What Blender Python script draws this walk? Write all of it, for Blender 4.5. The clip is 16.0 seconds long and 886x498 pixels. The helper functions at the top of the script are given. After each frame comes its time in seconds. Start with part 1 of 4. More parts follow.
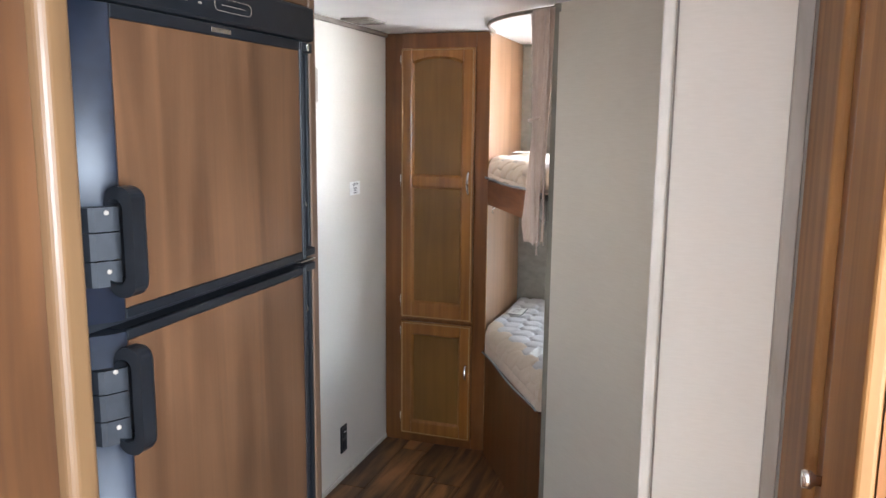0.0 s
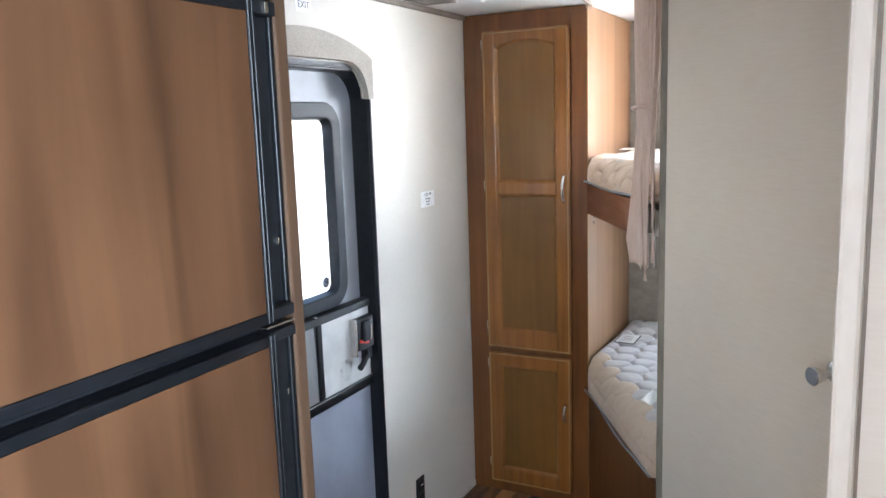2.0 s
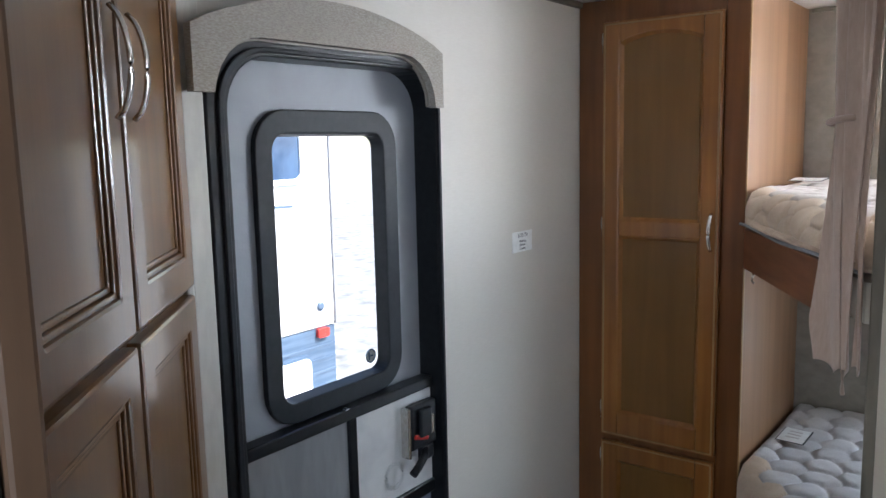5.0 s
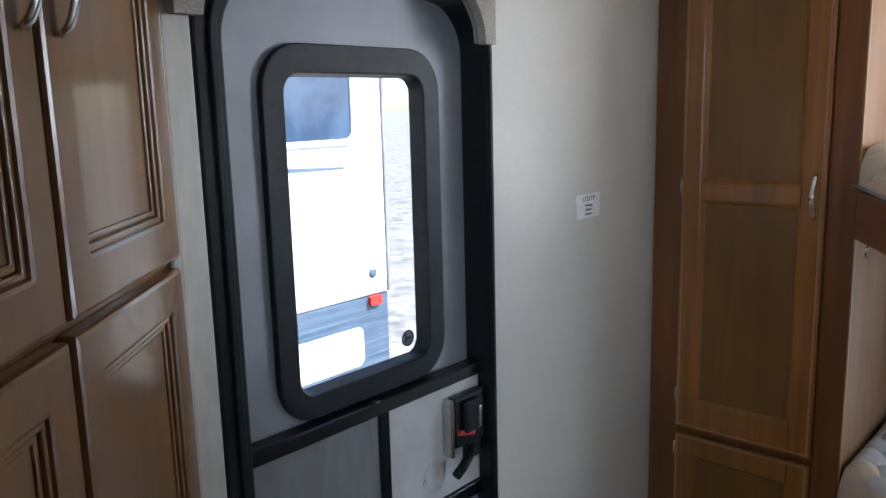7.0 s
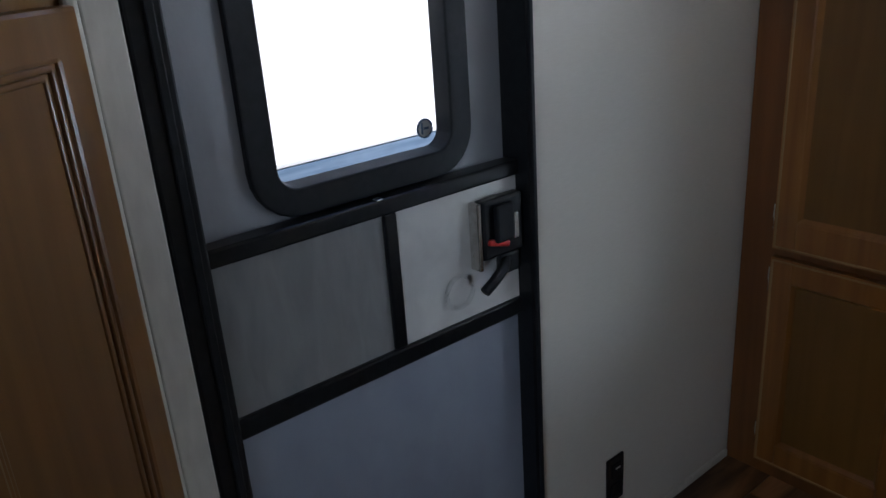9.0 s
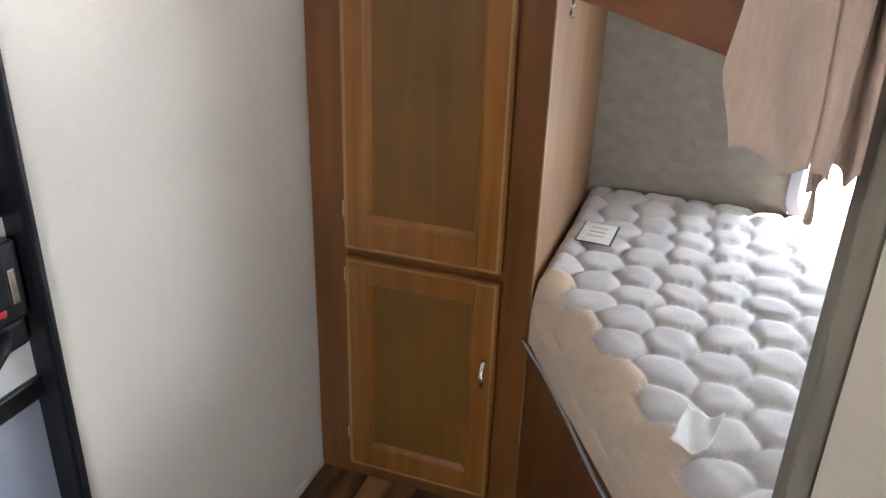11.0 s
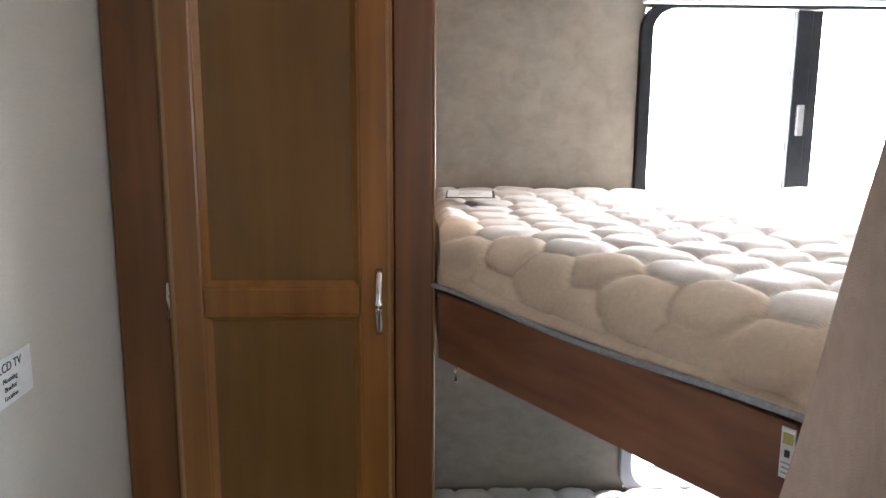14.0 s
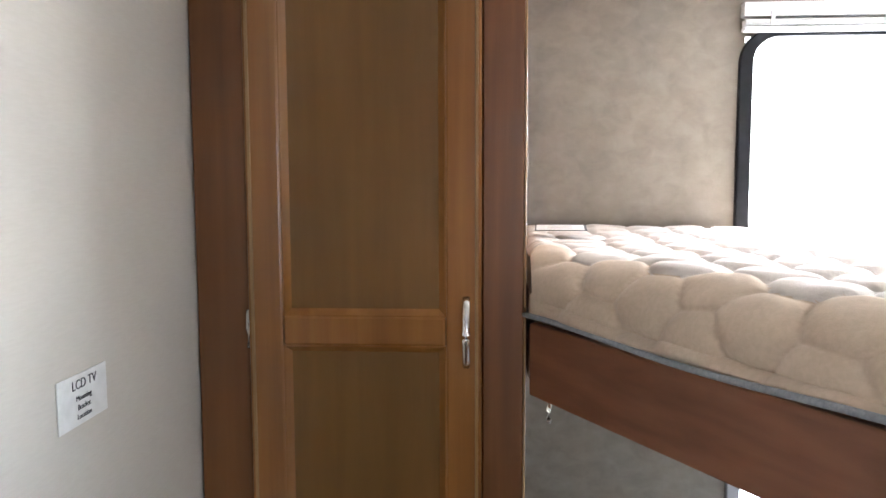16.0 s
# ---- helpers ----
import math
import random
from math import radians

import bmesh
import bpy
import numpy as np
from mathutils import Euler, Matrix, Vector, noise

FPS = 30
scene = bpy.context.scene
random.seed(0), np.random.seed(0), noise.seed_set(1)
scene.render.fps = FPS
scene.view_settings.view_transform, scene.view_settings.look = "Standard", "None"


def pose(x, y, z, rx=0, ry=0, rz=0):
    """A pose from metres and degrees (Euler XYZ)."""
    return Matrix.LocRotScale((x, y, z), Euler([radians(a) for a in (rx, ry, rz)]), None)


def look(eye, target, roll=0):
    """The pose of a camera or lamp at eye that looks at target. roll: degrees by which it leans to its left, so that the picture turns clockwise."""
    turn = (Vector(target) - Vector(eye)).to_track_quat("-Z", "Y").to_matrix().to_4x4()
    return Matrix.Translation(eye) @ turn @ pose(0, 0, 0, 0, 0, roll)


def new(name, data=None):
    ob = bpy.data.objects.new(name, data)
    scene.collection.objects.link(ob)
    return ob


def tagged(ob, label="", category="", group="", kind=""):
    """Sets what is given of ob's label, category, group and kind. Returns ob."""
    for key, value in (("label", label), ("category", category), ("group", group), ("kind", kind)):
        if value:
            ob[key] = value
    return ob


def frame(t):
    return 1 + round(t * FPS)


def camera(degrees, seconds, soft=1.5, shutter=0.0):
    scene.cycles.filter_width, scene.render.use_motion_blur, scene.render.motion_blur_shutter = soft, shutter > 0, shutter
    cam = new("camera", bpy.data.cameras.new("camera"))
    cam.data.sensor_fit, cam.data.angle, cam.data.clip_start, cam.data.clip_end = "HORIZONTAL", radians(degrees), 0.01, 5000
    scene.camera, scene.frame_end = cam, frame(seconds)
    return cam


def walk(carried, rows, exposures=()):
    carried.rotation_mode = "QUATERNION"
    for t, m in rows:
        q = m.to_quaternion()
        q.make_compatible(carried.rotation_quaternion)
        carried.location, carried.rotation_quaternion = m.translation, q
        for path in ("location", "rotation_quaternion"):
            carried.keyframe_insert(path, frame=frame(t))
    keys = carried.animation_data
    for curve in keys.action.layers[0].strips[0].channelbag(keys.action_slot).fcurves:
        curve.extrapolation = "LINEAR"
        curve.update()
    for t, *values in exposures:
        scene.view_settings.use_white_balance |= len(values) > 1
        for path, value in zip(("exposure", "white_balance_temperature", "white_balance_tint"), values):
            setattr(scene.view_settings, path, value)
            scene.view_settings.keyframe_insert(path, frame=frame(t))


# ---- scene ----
cam = camera(59.1, 16.0)
PATH = [
    (0, (1.456, 0.514, 1.595), (0.834, 2.387, 1.268), 0.6),
    (0.5, (1.428, 0.664, 1.589), (0.719, 2.504, 1.254), -0.9),
    (1, (1.437, 0.837, 1.596), (0.613, 2.632, 1.285), -1.7),
    (1.5, (1.427, 0.955, 1.577), (0.539, 2.722, 1.28), -2.1),
    (2, (1.383, 1.085, 1.577), (0.479, 2.840, 1.255), -1.9),
    (2.5, (1.328, 1.216, 1.585), (0.433, 2.977, 1.274), -1.1),
    (3, (1.288, 1.347, 1.573), (0.35, 3.083, 1.249), -1.3),
    (3.5, (1.267, 1.511, 1.582), (0.206, 3.177, 1.265), -2.6),
    (4, (1.237, 1.624, 1.585), (0.064, 3.223, 1.327), -2.3),
    (6.5, (1.015, 1.932, 1.546), (-0.201, 3.489, 1.234), -0.5),
    (7, (0.995, 2.007, 1.538), (-0.316, 3.475, 1.181), -1.5),
    (7.5, (0.974, 2.12, 1.533), (-0.442, 3.48, 1.151), -1.6),
    (8, (0.935, 2.189, 1.491), (-0.517, 3.479, 1.015), -1.1),
    (8.5, (0.962, 2.249, 1.455), (-0.538, 3.463, 0.928), -1.8),
    (9, (0.949, 2.294, 1.359), (-0.511, 3.46, 0.645), -4.1),
    (9.5, (0.931, 2.336, 1.307), (-0.426, 3.487, 0.395), -5.1),
    (10, (0.894, 2.434, 1.307), (-0.135, 3.832, 0.313), -0.8),
    (12.5, (0.671, 2.664, 1.539), (0.413, 4.546, 0.915), 0.2),
    (13, (0.619, 2.711, 1.571), (0.521, 4.609, 0.95), 1.3),
    (13.5, (0.529, 2.742, 1.593), (0.538, 4.681, 1.103), 0.6),
    (14, (0.481, 2.752, 1.613), (0.555, 4.718, 1.258), 0.3),
    (14.5, (0.453, 2.76, 1.614), (0.524, 4.75, 1.425), -0.6),
    (15, (0.454, 2.77, 1.596), (0.431, 4.769, 1.565), -0.5),
    (15.5, (0.457, 2.793, 1.57), (0.336, 4.786, 1.451), 0.2),
    (16, (0.465, 2.816, 1.543), (0.337, 4.803, 1.353), -0.2),
]
walk(cam, [(t, look(e, g, r)) for t, e, g, r in PATH],
     exposures=[(0, 2.5, 6500, 14), (1, 2.64, 6250, 13), (2, 2.65, 6200, 12), (3, 2.3, 6150, 12), (4.0, 1.84, 6150, 12), (6.5, 1.4, 6100, 12),
                (7.5, 1.1, 6100, 12), (8.0, 0.8, 6050, 12), (8.6, 0.6, 6050, 12), (9.2, 0.70, 6150, 13), (9.5, 1.6, 6450, 15), (10.0, 2.6, 7000, 17),
                (12.5, 2.55, 6650, 13), (13.5, 2.1, 6550, 12), (14.2, 1.65, 6500, 12), (15.0, 1.6, 6550, 13), (15.5, 1.85, 6550, 13), (16.0, 2.15, 6500, 13)])

# ---- light: daylight through the windows ----
world = bpy.data.worlds.new("sky")
scene.world = world
world.use_nodes = True
wn, wl = world.node_tree.nodes, world.node_tree.links
sky = wn.new("ShaderNodeTexSky")
sky.sky_type, sky.sun_disc, sky.sun_elevation, sky.sun_rotation = "NISHITA", False, radians(48), radians(65)
wl.new(sky.outputs[0], wn["Background"].inputs[0])
wn["Background"].inputs[1].default_value = 0.15
sun = new("sun", bpy.data.lights.new("sun", "SUN"))
sun.data.energy, sun.data.angle, sun.data.color = 5.0, radians(0.5), (1, 0.96, 0.9)
sun.matrix_world = look((30 * math.sin(radians(65)), 30 * math.cos(radians(65)), 33), (0, 0, 0))


def window_light(name, eye, target, w, h, power, color=(0.93, 0.97, 1.0)):
    la = bpy.data.lights.new(name, "AREA")
    la.shape, la.size, la.size_y, la.energy, la.color = "RECTANGLE", w, h, power, color
    ob = new(name, la)
    ob.matrix_world = look(eye, target)
    return ob


window_light("window_light_rear", (1.485, 4.757, 1.625), (1.485, 0, 1.625), 0.86, 0.45, 8.2, (0.86, 0.93, 1.0))
window_light("window_light_bunk", (1.485, 4.757, 0.83), (1.485, 0, 0.83), 0.86, 0.38, 2.6, (0.66, 0.83, 1.0))
window_light("window_light_front", (1.3, -3.22, 1.35), (1.3, 2, 1.35), 1.36, 0.66, 12.5, (0.80, 0.90, 1.0))
window_light("window_light_side", (2.37, -0.1, 1.40), (0, -0.1, 1.40), 1.96, 0.86, 41, (0.70, 0.85, 1.0))


# ---- materials ----
def nodes_of(name):
    m = bpy.data.materials.new(name)
    m.use_nodes = True
    return m, m.node_tree.nodes, m.node_tree.links, m.node_tree.nodes["Principled BSDF"]


def surf(name, c1, c2, rough=0.5, scale=(10, 10, 10), detail=4, bump=0.1, bscale=(60, 60, 60), metal=0.0, coat=0.0, rvar=0.08,
         patch=0.12, lo=0.35, hi=0.65, rand=0.0, sheen=0.0, spec=0.5, dist=0.4, knots=False):
    """A surface whose colour runs between c1 and c2 by a stretched grain, with broad patches and a fine relief."""
    m, n, l, b = nodes_of(name)
    tc = n.new("ShaderNodeTexCoord")

    def grain(sc, det, dist=0.0):
        mp = n.new("ShaderNodeMapping")
        mp.inputs["Scale"].default_value = sc
        l.new(tc.outputs["Object"], mp.inputs[0])
        if rand:
            oi = n.new("ShaderNodeObjectInfo")
            mul = n.new("ShaderNodeMath")
            mul.operation, mul.inputs[1].default_value = "MULTIPLY", 37.0
            l.new(oi.outputs["Random"], mul.inputs[0])
            l.new(mul.outputs[0], mp.inputs["Location"])
        t = n.new("ShaderNodeTexNoise")
        t.inputs["Scale"].default_value, t.inputs["Detail"].default_value = 1.0, det
        t.inputs["Distortion"].default_value = dist
        l.new(mp.outputs[0], t.inputs["Vector"])
        return t

    g = grain(scale, detail, dist)
    ramp = n.new("ShaderNodeValToRGB")
    ramp.color_ramp.elements[0].position, ramp.color_ramp.elements[0].color = lo, (*c1, 1)
    ramp.color_ramp.elements[1].position, ramp.color_ramp.elements[1].color = hi, (*c2, 1)
    l.new(g.outputs["Fac"], ramp.inputs[0])
    col = ramp.outputs[0]
    p = grain((3.1, 3.1, 2.3), 3)
    hsv = n.new("ShaderNodeHueSaturation")
    mr = n.new("ShaderNodeMapRange")
    mr.inputs["From Min"].default_value, mr.inputs["From Max"].default_value = 0.3, 0.7
    mr.inputs["To Min"].default_value, mr.inputs["To Max"].default_value = 1 - patch, 1 + patch
    l.new(p.outputs["Fac"], mr.inputs[0])
    val = mr.outputs[0]
    if rand:
        oi = n.new("ShaderNodeObjectInfo")
        rr = n.new("ShaderNodeMapRange")
        rr.inputs["To Min"].default_value, rr.inputs["To Max"].default_value = 1 - rand, 1 + rand
        l.new(oi.outputs["Random"], rr.inputs[0])
        mu = n.new("ShaderNodeMath")
        mu.operation = "MULTIPLY"
        l.new(val, mu.inputs[0]), l.new(rr.outputs[0], mu.inputs[1])
        val = mu.outputs[0]
    if knots:
        mp = n.new("ShaderNodeMapping")
        mp.inputs["Scale"].default_value = (4.3, 4.3, 2.1)
        l.new(tc.outputs["Object"], mp.inputs[0])
        vo = n.new("ShaderNodeTexVoronoi")
        vo.inputs["Scale"].default_value = 1.0
        l.new(mp.outputs[0], vo.inputs["Vector"])
        kn = n.new("ShaderNodeMapRange")
        kn.inputs["From Min"].default_value, kn.inputs["From Max"].default_value = 0.02, 0.13
        kn.inputs["To Min"].default_value, kn.inputs["To Max"].default_value = 0.55, 1.0
        l.new(vo.outputs["Distance"], kn.inputs[0])
        km = n.new("ShaderNodeMath")
        km.operation = "MULTIPLY"
        l.new(val, km.inputs[0]), l.new(kn.outputs[0], km.inputs[1])
        val = km.outputs[0]
    l.new(val, hsv.inputs["Value"])
    l.new(col, hsv.inputs["Color"])
    l.new(hsv.outputs[0], b.inputs["Base Color"])
    rg = n.new("ShaderNodeMapRange")
    rg.inputs["To Min"].default_value, rg.inputs["To Max"].default_value = max(0.03, rough - rvar), min(1, rough + rvar)
    l.new(p.outputs["Fac"], rg.inputs[0])
    l.new(rg.outputs[0], b.inputs["Roughness"])
    b.inputs["Metallic"].default_value, b.inputs["Specular IOR Level"].default_value = metal, spec
    b.inputs["Coat Weight"].default_value, b.inputs["Coat Roughness"].default_value = coat, 0.12
    b.inputs["Sheen Weight"].default_value = sheen
    if bump:
        f = grain(bscale, 3)
        bp = n.new("ShaderNodeBump")
        bp.inputs["Strength"].default_value, bp.inputs["Distance"].default_value = bump, 0.002
        l.new(f.outputs["Fac"], bp.inputs["Height"])
        l.new(bp.outputs[0], b.inputs["Normal"])
    return m


def glass(name, tint=(1, 1, 1), rough=0.0):
    m, n, l, b = nodes_of(name)
    b.inputs["Base Color"].default_value = (*tint, 1)
    b.inputs["Transmission Weight"].default_value, b.inputs["Roughness"].default_value = 1.0, rough
    b.inputs["IOR"].default_value = 1.02
    return m


PAPER = surf("linen_wallpaper", (0.607, 0.565, 0.499), (0.632, 0.590, 0.523), 0.62, (40, 40, 330), 7, 0.03, (30, 30, 600), patch=0.03)
PAPER_DOOR = surf("beige_linen_door_face", (0.612, 0.556, 0.461), (0.642, 0.588, 0.493), 0.62, (16, 16, 300), 7, 0.05, (30, 30, 600), patch=0.03)
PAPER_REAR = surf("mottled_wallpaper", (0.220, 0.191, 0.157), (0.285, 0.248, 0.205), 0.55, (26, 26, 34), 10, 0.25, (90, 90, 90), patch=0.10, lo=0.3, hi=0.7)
CEIL = surf("white_ceiling_panel", (0.78, 0.78, 0.77), (0.83, 0.83, 0.82), 0.4, (6, 6, 6), 3, 0.08, (120, 120, 120), patch=0.02)
TRIMW = surf("pale_trim", (0.56, 0.53, 0.47), (0.62, 0.59, 0.525), 0.5, (60, 60, 20), 4, 0.1, patch=0.03)
TRIMG = surf("grey_brown_trim", (0.16, 0.13, 0.10), (0.24, 0.20, 0.16), 0.5, (30, 8, 30), 4, 0.1)
OLIVE = surf("olive_edge_trim", (0.17, 0.155, 0.12), (0.23, 0.21, 0.165), 0.55, (30, 30, 8), 4, 0.1)
WOOD = surf("honey_stained_wood", (0.225, 0.083, 0.014), (0.30, 0.120, 0.023), 0.33, (34, 34, 1.3), 7, 0.12, (180, 180, 8), coat=0.4, patch=0.2)
WOODF = surf("cherry_stained_frame", (0.135, 0.046, 0.0105), (0.20, 0.073, 0.0175), 0.34, (24, 24, 1.4), 7, 0.12, (180, 180, 8), coat=0.3, patch=0.2)
PANEL = surf("olive_brown_wood_panel", (0.168, 0.075, 0.0125), (0.192, 0.088, 0.0165), 0.40, (40, 40, 2.5), 5, 0.1, (240, 240, 14), patch=0.16, coat=0.15)
LAMI = surf("light_wood_laminate", (0.21, 0.102, 0.046), (0.285, 0.150, 0.074), 0.4, (18, 18, 0.8), 5, 0.08, (160, 160, 6), patch=0.1)
WALN = surf("walnut_laminate", (0.052, 0.0225, 0.0100), (0.118, 0.0540, 0.0245), 0.38, (12, 12, 1.1), 9, 0.1, (140, 140, 5), patch=0.24, lo=0.27, hi=0.74, dist=1.2, knots=True, coat=0.05)
BOARD = surf("red_brown_bunk_board", (0.17, 0.062, 0.030), (0.25, 0.10, 0.048), 0.4, (5, 5, 30), 6, 0.1, (60, 60, 160), coat=0.15, patch=0.12)
LACQ = surf("lacquered_brown_wood", (0.165, 0.075, 0.021), (0.215, 0.101, 0.030), 0.3, (26, 26, 1.6), 5, 0.03, (180, 180, 8), coat=0.5, patch=0.14, spec=0.6)
STRIPW = surf("brown_edge_strip", (0.085, 0.045, 0.024), (0.13, 0.072, 0.040), 0.5, (24, 24, 1.4), 6, 0.08, (180, 180, 8), patch=0.15)
TAN = surf("honey_edge_post", (0.105, 0.053, 0.021), (0.14, 0.072, 0.029), 0.48, (26, 26, 1.4), 6, 0.06, (180, 180, 8), coat=0.15, patch=0.12)
TAUPE = surf("taupe_board_and_shadow", (0.27, 0.235, 0.20), (0.33, 0.29, 0.25), 0.5, (40, 40, 8), 4, 0.1)
CHERRY = surf("russet_wood_laminate", (0.050, 0.018, 0.0055), (0.088, 0.034, 0.0105), 0.45, (16, 16, 1.2), 8, 0.08, (140, 140, 5), patch=0.35, dist=1.0)
DARKW = surf("dark_cherry_panel", (0.105, 0.037, 0.011), (0.15, 0.055, 0.017), 0.36, (24, 24, 1.4), 7, 0.12, (180, 180, 8), coat=0.2, patch=0.2)
YELL = surf("yellow_green_print", (0.45, 0.42, 0.10), (0.5, 0.47, 0.14), 0.6, patch=0.05)
# oak of the wardrobe's edge strip; on the doors it paints the edge highlight
GOLDW = surf("pale_oak_strip_and_highlight", (0.28, 0.155, 0.06), (0.38, 0.225, 0.095), 0.32, (30, 30, 1.2), 6, 0.1, coat=0.3)
BLACK = surf("black_plastic", (0.004, 0.005, 0.0065), (0.007, 0.008, 0.010), 0.36, (40, 40, 40), 4, 0.0, (300, 300, 300), patch=0.02, rvar=0.02, coat=0.0, spec=0.4)
# black base leans blue, the window's reflected sheen put into the colour
EDGEB = surf("satin_black_blue_sheen", (0.004, 0.006, 0.012), (0.007, 0.010, 0.019), 0.5, (40, 40, 40), 4, 0.0, (300, 300, 300), patch=0.02, rvar=0.02, spec=0.6)
BLACKM = surf("matte_black_rubber", (0.010, 0.011, 0.013), (0.015, 0.016, 0.019), 0.5, (50, 50, 50), 4, 0.03, (200, 200, 200), patch=0.04, rvar=0.03, spec=0.25)
FRAMEB = surf("black_powder_coat", (0.006, 0.0065, 0.008), (0.010, 0.011, 0.013), 0.3, (60, 60, 60), 3, 0.0, (260, 260, 260), coat=0.05, patch=0.02, rvar=0.005, spec=0.35)
FRAMEW = surf("matte_black_window_frame", (0.008, 0.009, 0.012), (0.013, 0.014, 0.018), 0.5, (60, 60, 60), 3, 0.02, (260, 260, 260), patch=0.03, spec=0.2)
GREYD = surf("grey_door_skin", (0.29, 0.30, 0.325), (0.325, 0.335, 0.36), 0.5, (12, 12, 9), 5, 0.12, (160, 160, 160), patch=0.05)
GREYL = surf("blue_grey_door_skin", (0.27, 0.29, 0.35), (0.31, 0.335, 0.395), 0.45, (10, 10, 6), 5, 0.1, (160, 160, 160), patch=0.05)
SCREEN = surf("grey_slide_panel", (0.22, 0.22, 0.225), (0.27, 0.27, 0.275), 0.35, (8, 30, 8), 4, 0.05, patch=0.06)
MILK = surf("milky_slide_panel", (0.58, 0.57, 0.56), (0.70, 0.69, 0.67), 0.3, (12, 12, 12), 5, 0.05, patch=0.1)
CHROME = surf("brushed_nickel", (0.62, 0.60, 0.56), (0.75, 0.73, 0.70), 0.24, (90, 90, 90), 3, 0.05, metal=1.0)
RED = surf("red_plastic", (0.45, 0.02, 0.02), (0.55, 0.04, 0.03), 0.35, patch=0.05)
WHITEP = surf("white_plastic", (0.72, 0.73, 0.74), (0.8, 0.81, 0.82), 0.35, patch=0.03)
LABEL = surf("white_paper_label", (0.74, 0.74, 0.72), (0.82, 0.82, 0.8), 0.6, (60, 60, 60), patch=0.03)
PALEINK = surf("faded_print", (0.42, 0.36, 0.36), (0.5, 0.44, 0.43), 0.7)
SATIN = surf("satin_honey_wood", (0.165, 0.072, 0.021), (0.26, 0.122, 0.040), 0.6, (20, 20, 1.3), 7, 0.12, (180, 180, 8), patch=0.3, spec=0.25)
INK = surf("dark_ink", (0.03, 0.03, 0.035), (0.06, 0.06, 0.065), 0.6)
QUILT = surf("quilted_pale_ticking", (0.60, 0.535, 0.485), (0.65, 0.58, 0.525), 0.85, (150, 150, 150), 4, 0.15, (500, 500, 500), patch=0.05, sheen=0.2)
QLOW = surf("quilted_grey_white_ticking", (0.50, 0.47, 0.465), (0.55, 0.52, 0.51), 0.85, (150, 150, 150), 4, 0.15, (500, 500, 500), patch=0.05, sheen=0.2)
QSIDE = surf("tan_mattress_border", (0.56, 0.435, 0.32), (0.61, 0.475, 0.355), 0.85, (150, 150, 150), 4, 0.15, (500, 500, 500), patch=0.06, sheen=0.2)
PIPE = surf("grey_blue_piping", (0.25, 0.27, 0.29), (0.33, 0.35, 0.37), 0.75, (200, 200, 200), 3, 0.3, (600, 600, 600))
CLOTH = surf("pinkish_beige_curtain", (0.485, 0.365, 0.29), (0.54, 0.415, 0.335), 0.9, (120, 120, 40), 5, 0.4, (600, 600, 600), patch=0.06, sheen=0.3)
WOVEN = surf("woven_taupe_fabric", (0.31, 0.275, 0.23), (0.44, 0.40, 0.345), 0.9, (140, 140, 480), 3, 0.6, (250, 250, 600), patch=0.05)
PLANK = surf("rustic_plank_floor", (0.06, 0.025, 0.010), (0.31, 0.145, 0.058), 0.4, (22, 2.6, 22), 8, 0.2, (120, 8, 120), patch=0.4, lo=0.36, hi=0.66, rand=0.45)
GLASS = glass("window_glass")
CLEAR = glass("clear_plastic", (0.95, 0.96, 0.97), 0.05)
BODYW = surf("white_trailer_skin", (0.72, 0.73, 0.74), (0.8, 0.81, 0.82), 0.35, (0.5, 0.5, 20), 3, 0.05, patch=0.03)
# the blue bloom over the trailer is put into these two dark colours
BODYD = surf("dark_trailer_trim_bloom_blue", (0.060, 0.100, 0.160), (0.10, 0.145, 0.21), 0.4, (2, 2, 40), 3, 0.1)
TINT = surf("dark_tint_bloom_blue", (0.03, 0.06, 0.115), (0.06, 0.105, 0.18), 0.08, (4, 4, 4), 3, 0)
GRAVEL = surf("gravel_and_dry_grass", (0.15, 0.155, 0.15), (0.30, 0.30, 0.285), 0.9, (5, 5, 5), 10, 0.6, (40, 40, 40), patch=0.3, lo=0.3, hi=0.7)


# ---- building helpers ----
def spot(ob):
    v = Vector((0, 0, 0))
    while ob:
        v += ob.location
        ob = ob.parent
    return v


def part(name, bm, material, parent=None, label="", smooth=False):
    """Links a bmesh, made in world coordinates, as one mesh object under a thing or a part."""
    if parent:
        bmesh.ops.translate(bm, verts=bm.verts, vec=-spot(parent))
    me = bpy.data.meshes.new(name)
    bm.to_mesh(me)
    bm.free()
    for mt in material if isinstance(material, (list, tuple)) else [material]:
        me.materials.append(mt)
    if smooth:
        for p in me.polygons:
            p.use_smooth = True
    ob = new(name, me)
    ob.parent = parent
    return tagged(ob, label)


def thing(name, at, label, category, group="", kind=""):
    ob = new(name)
    ob.empty_display_size = 0.05
    ob.location = at
    return tagged(ob, label, category, group, kind)


def box(bm, x0, x1, y0, y1, z0, z1, bev=0.0, seg=2):
    vs = [bm.verts.new((x, y, z)) for x in (x0, x1) for y in (y0, y1) for z in (z0, z1)]
    fs = [bm.faces.new([vs[i] for i in f]) for f in
          ((0, 1, 3, 2), (4, 6, 7, 5), (0, 4, 5, 1), (2, 3, 7, 6), (0, 2, 6, 4), (1, 5, 7, 3))]
    if bev:
        bmesh.ops.bevel(bm, geom=list({e for f in fs for e in f.edges}), offset=bev, segments=seg, affect="EDGES", profile=0.5)
    return bm


def cube(*a, m=None, **k):
    bm = box(bmesh.new(), *a, **k)
    if m:
        bm.transform(m)
    return bm


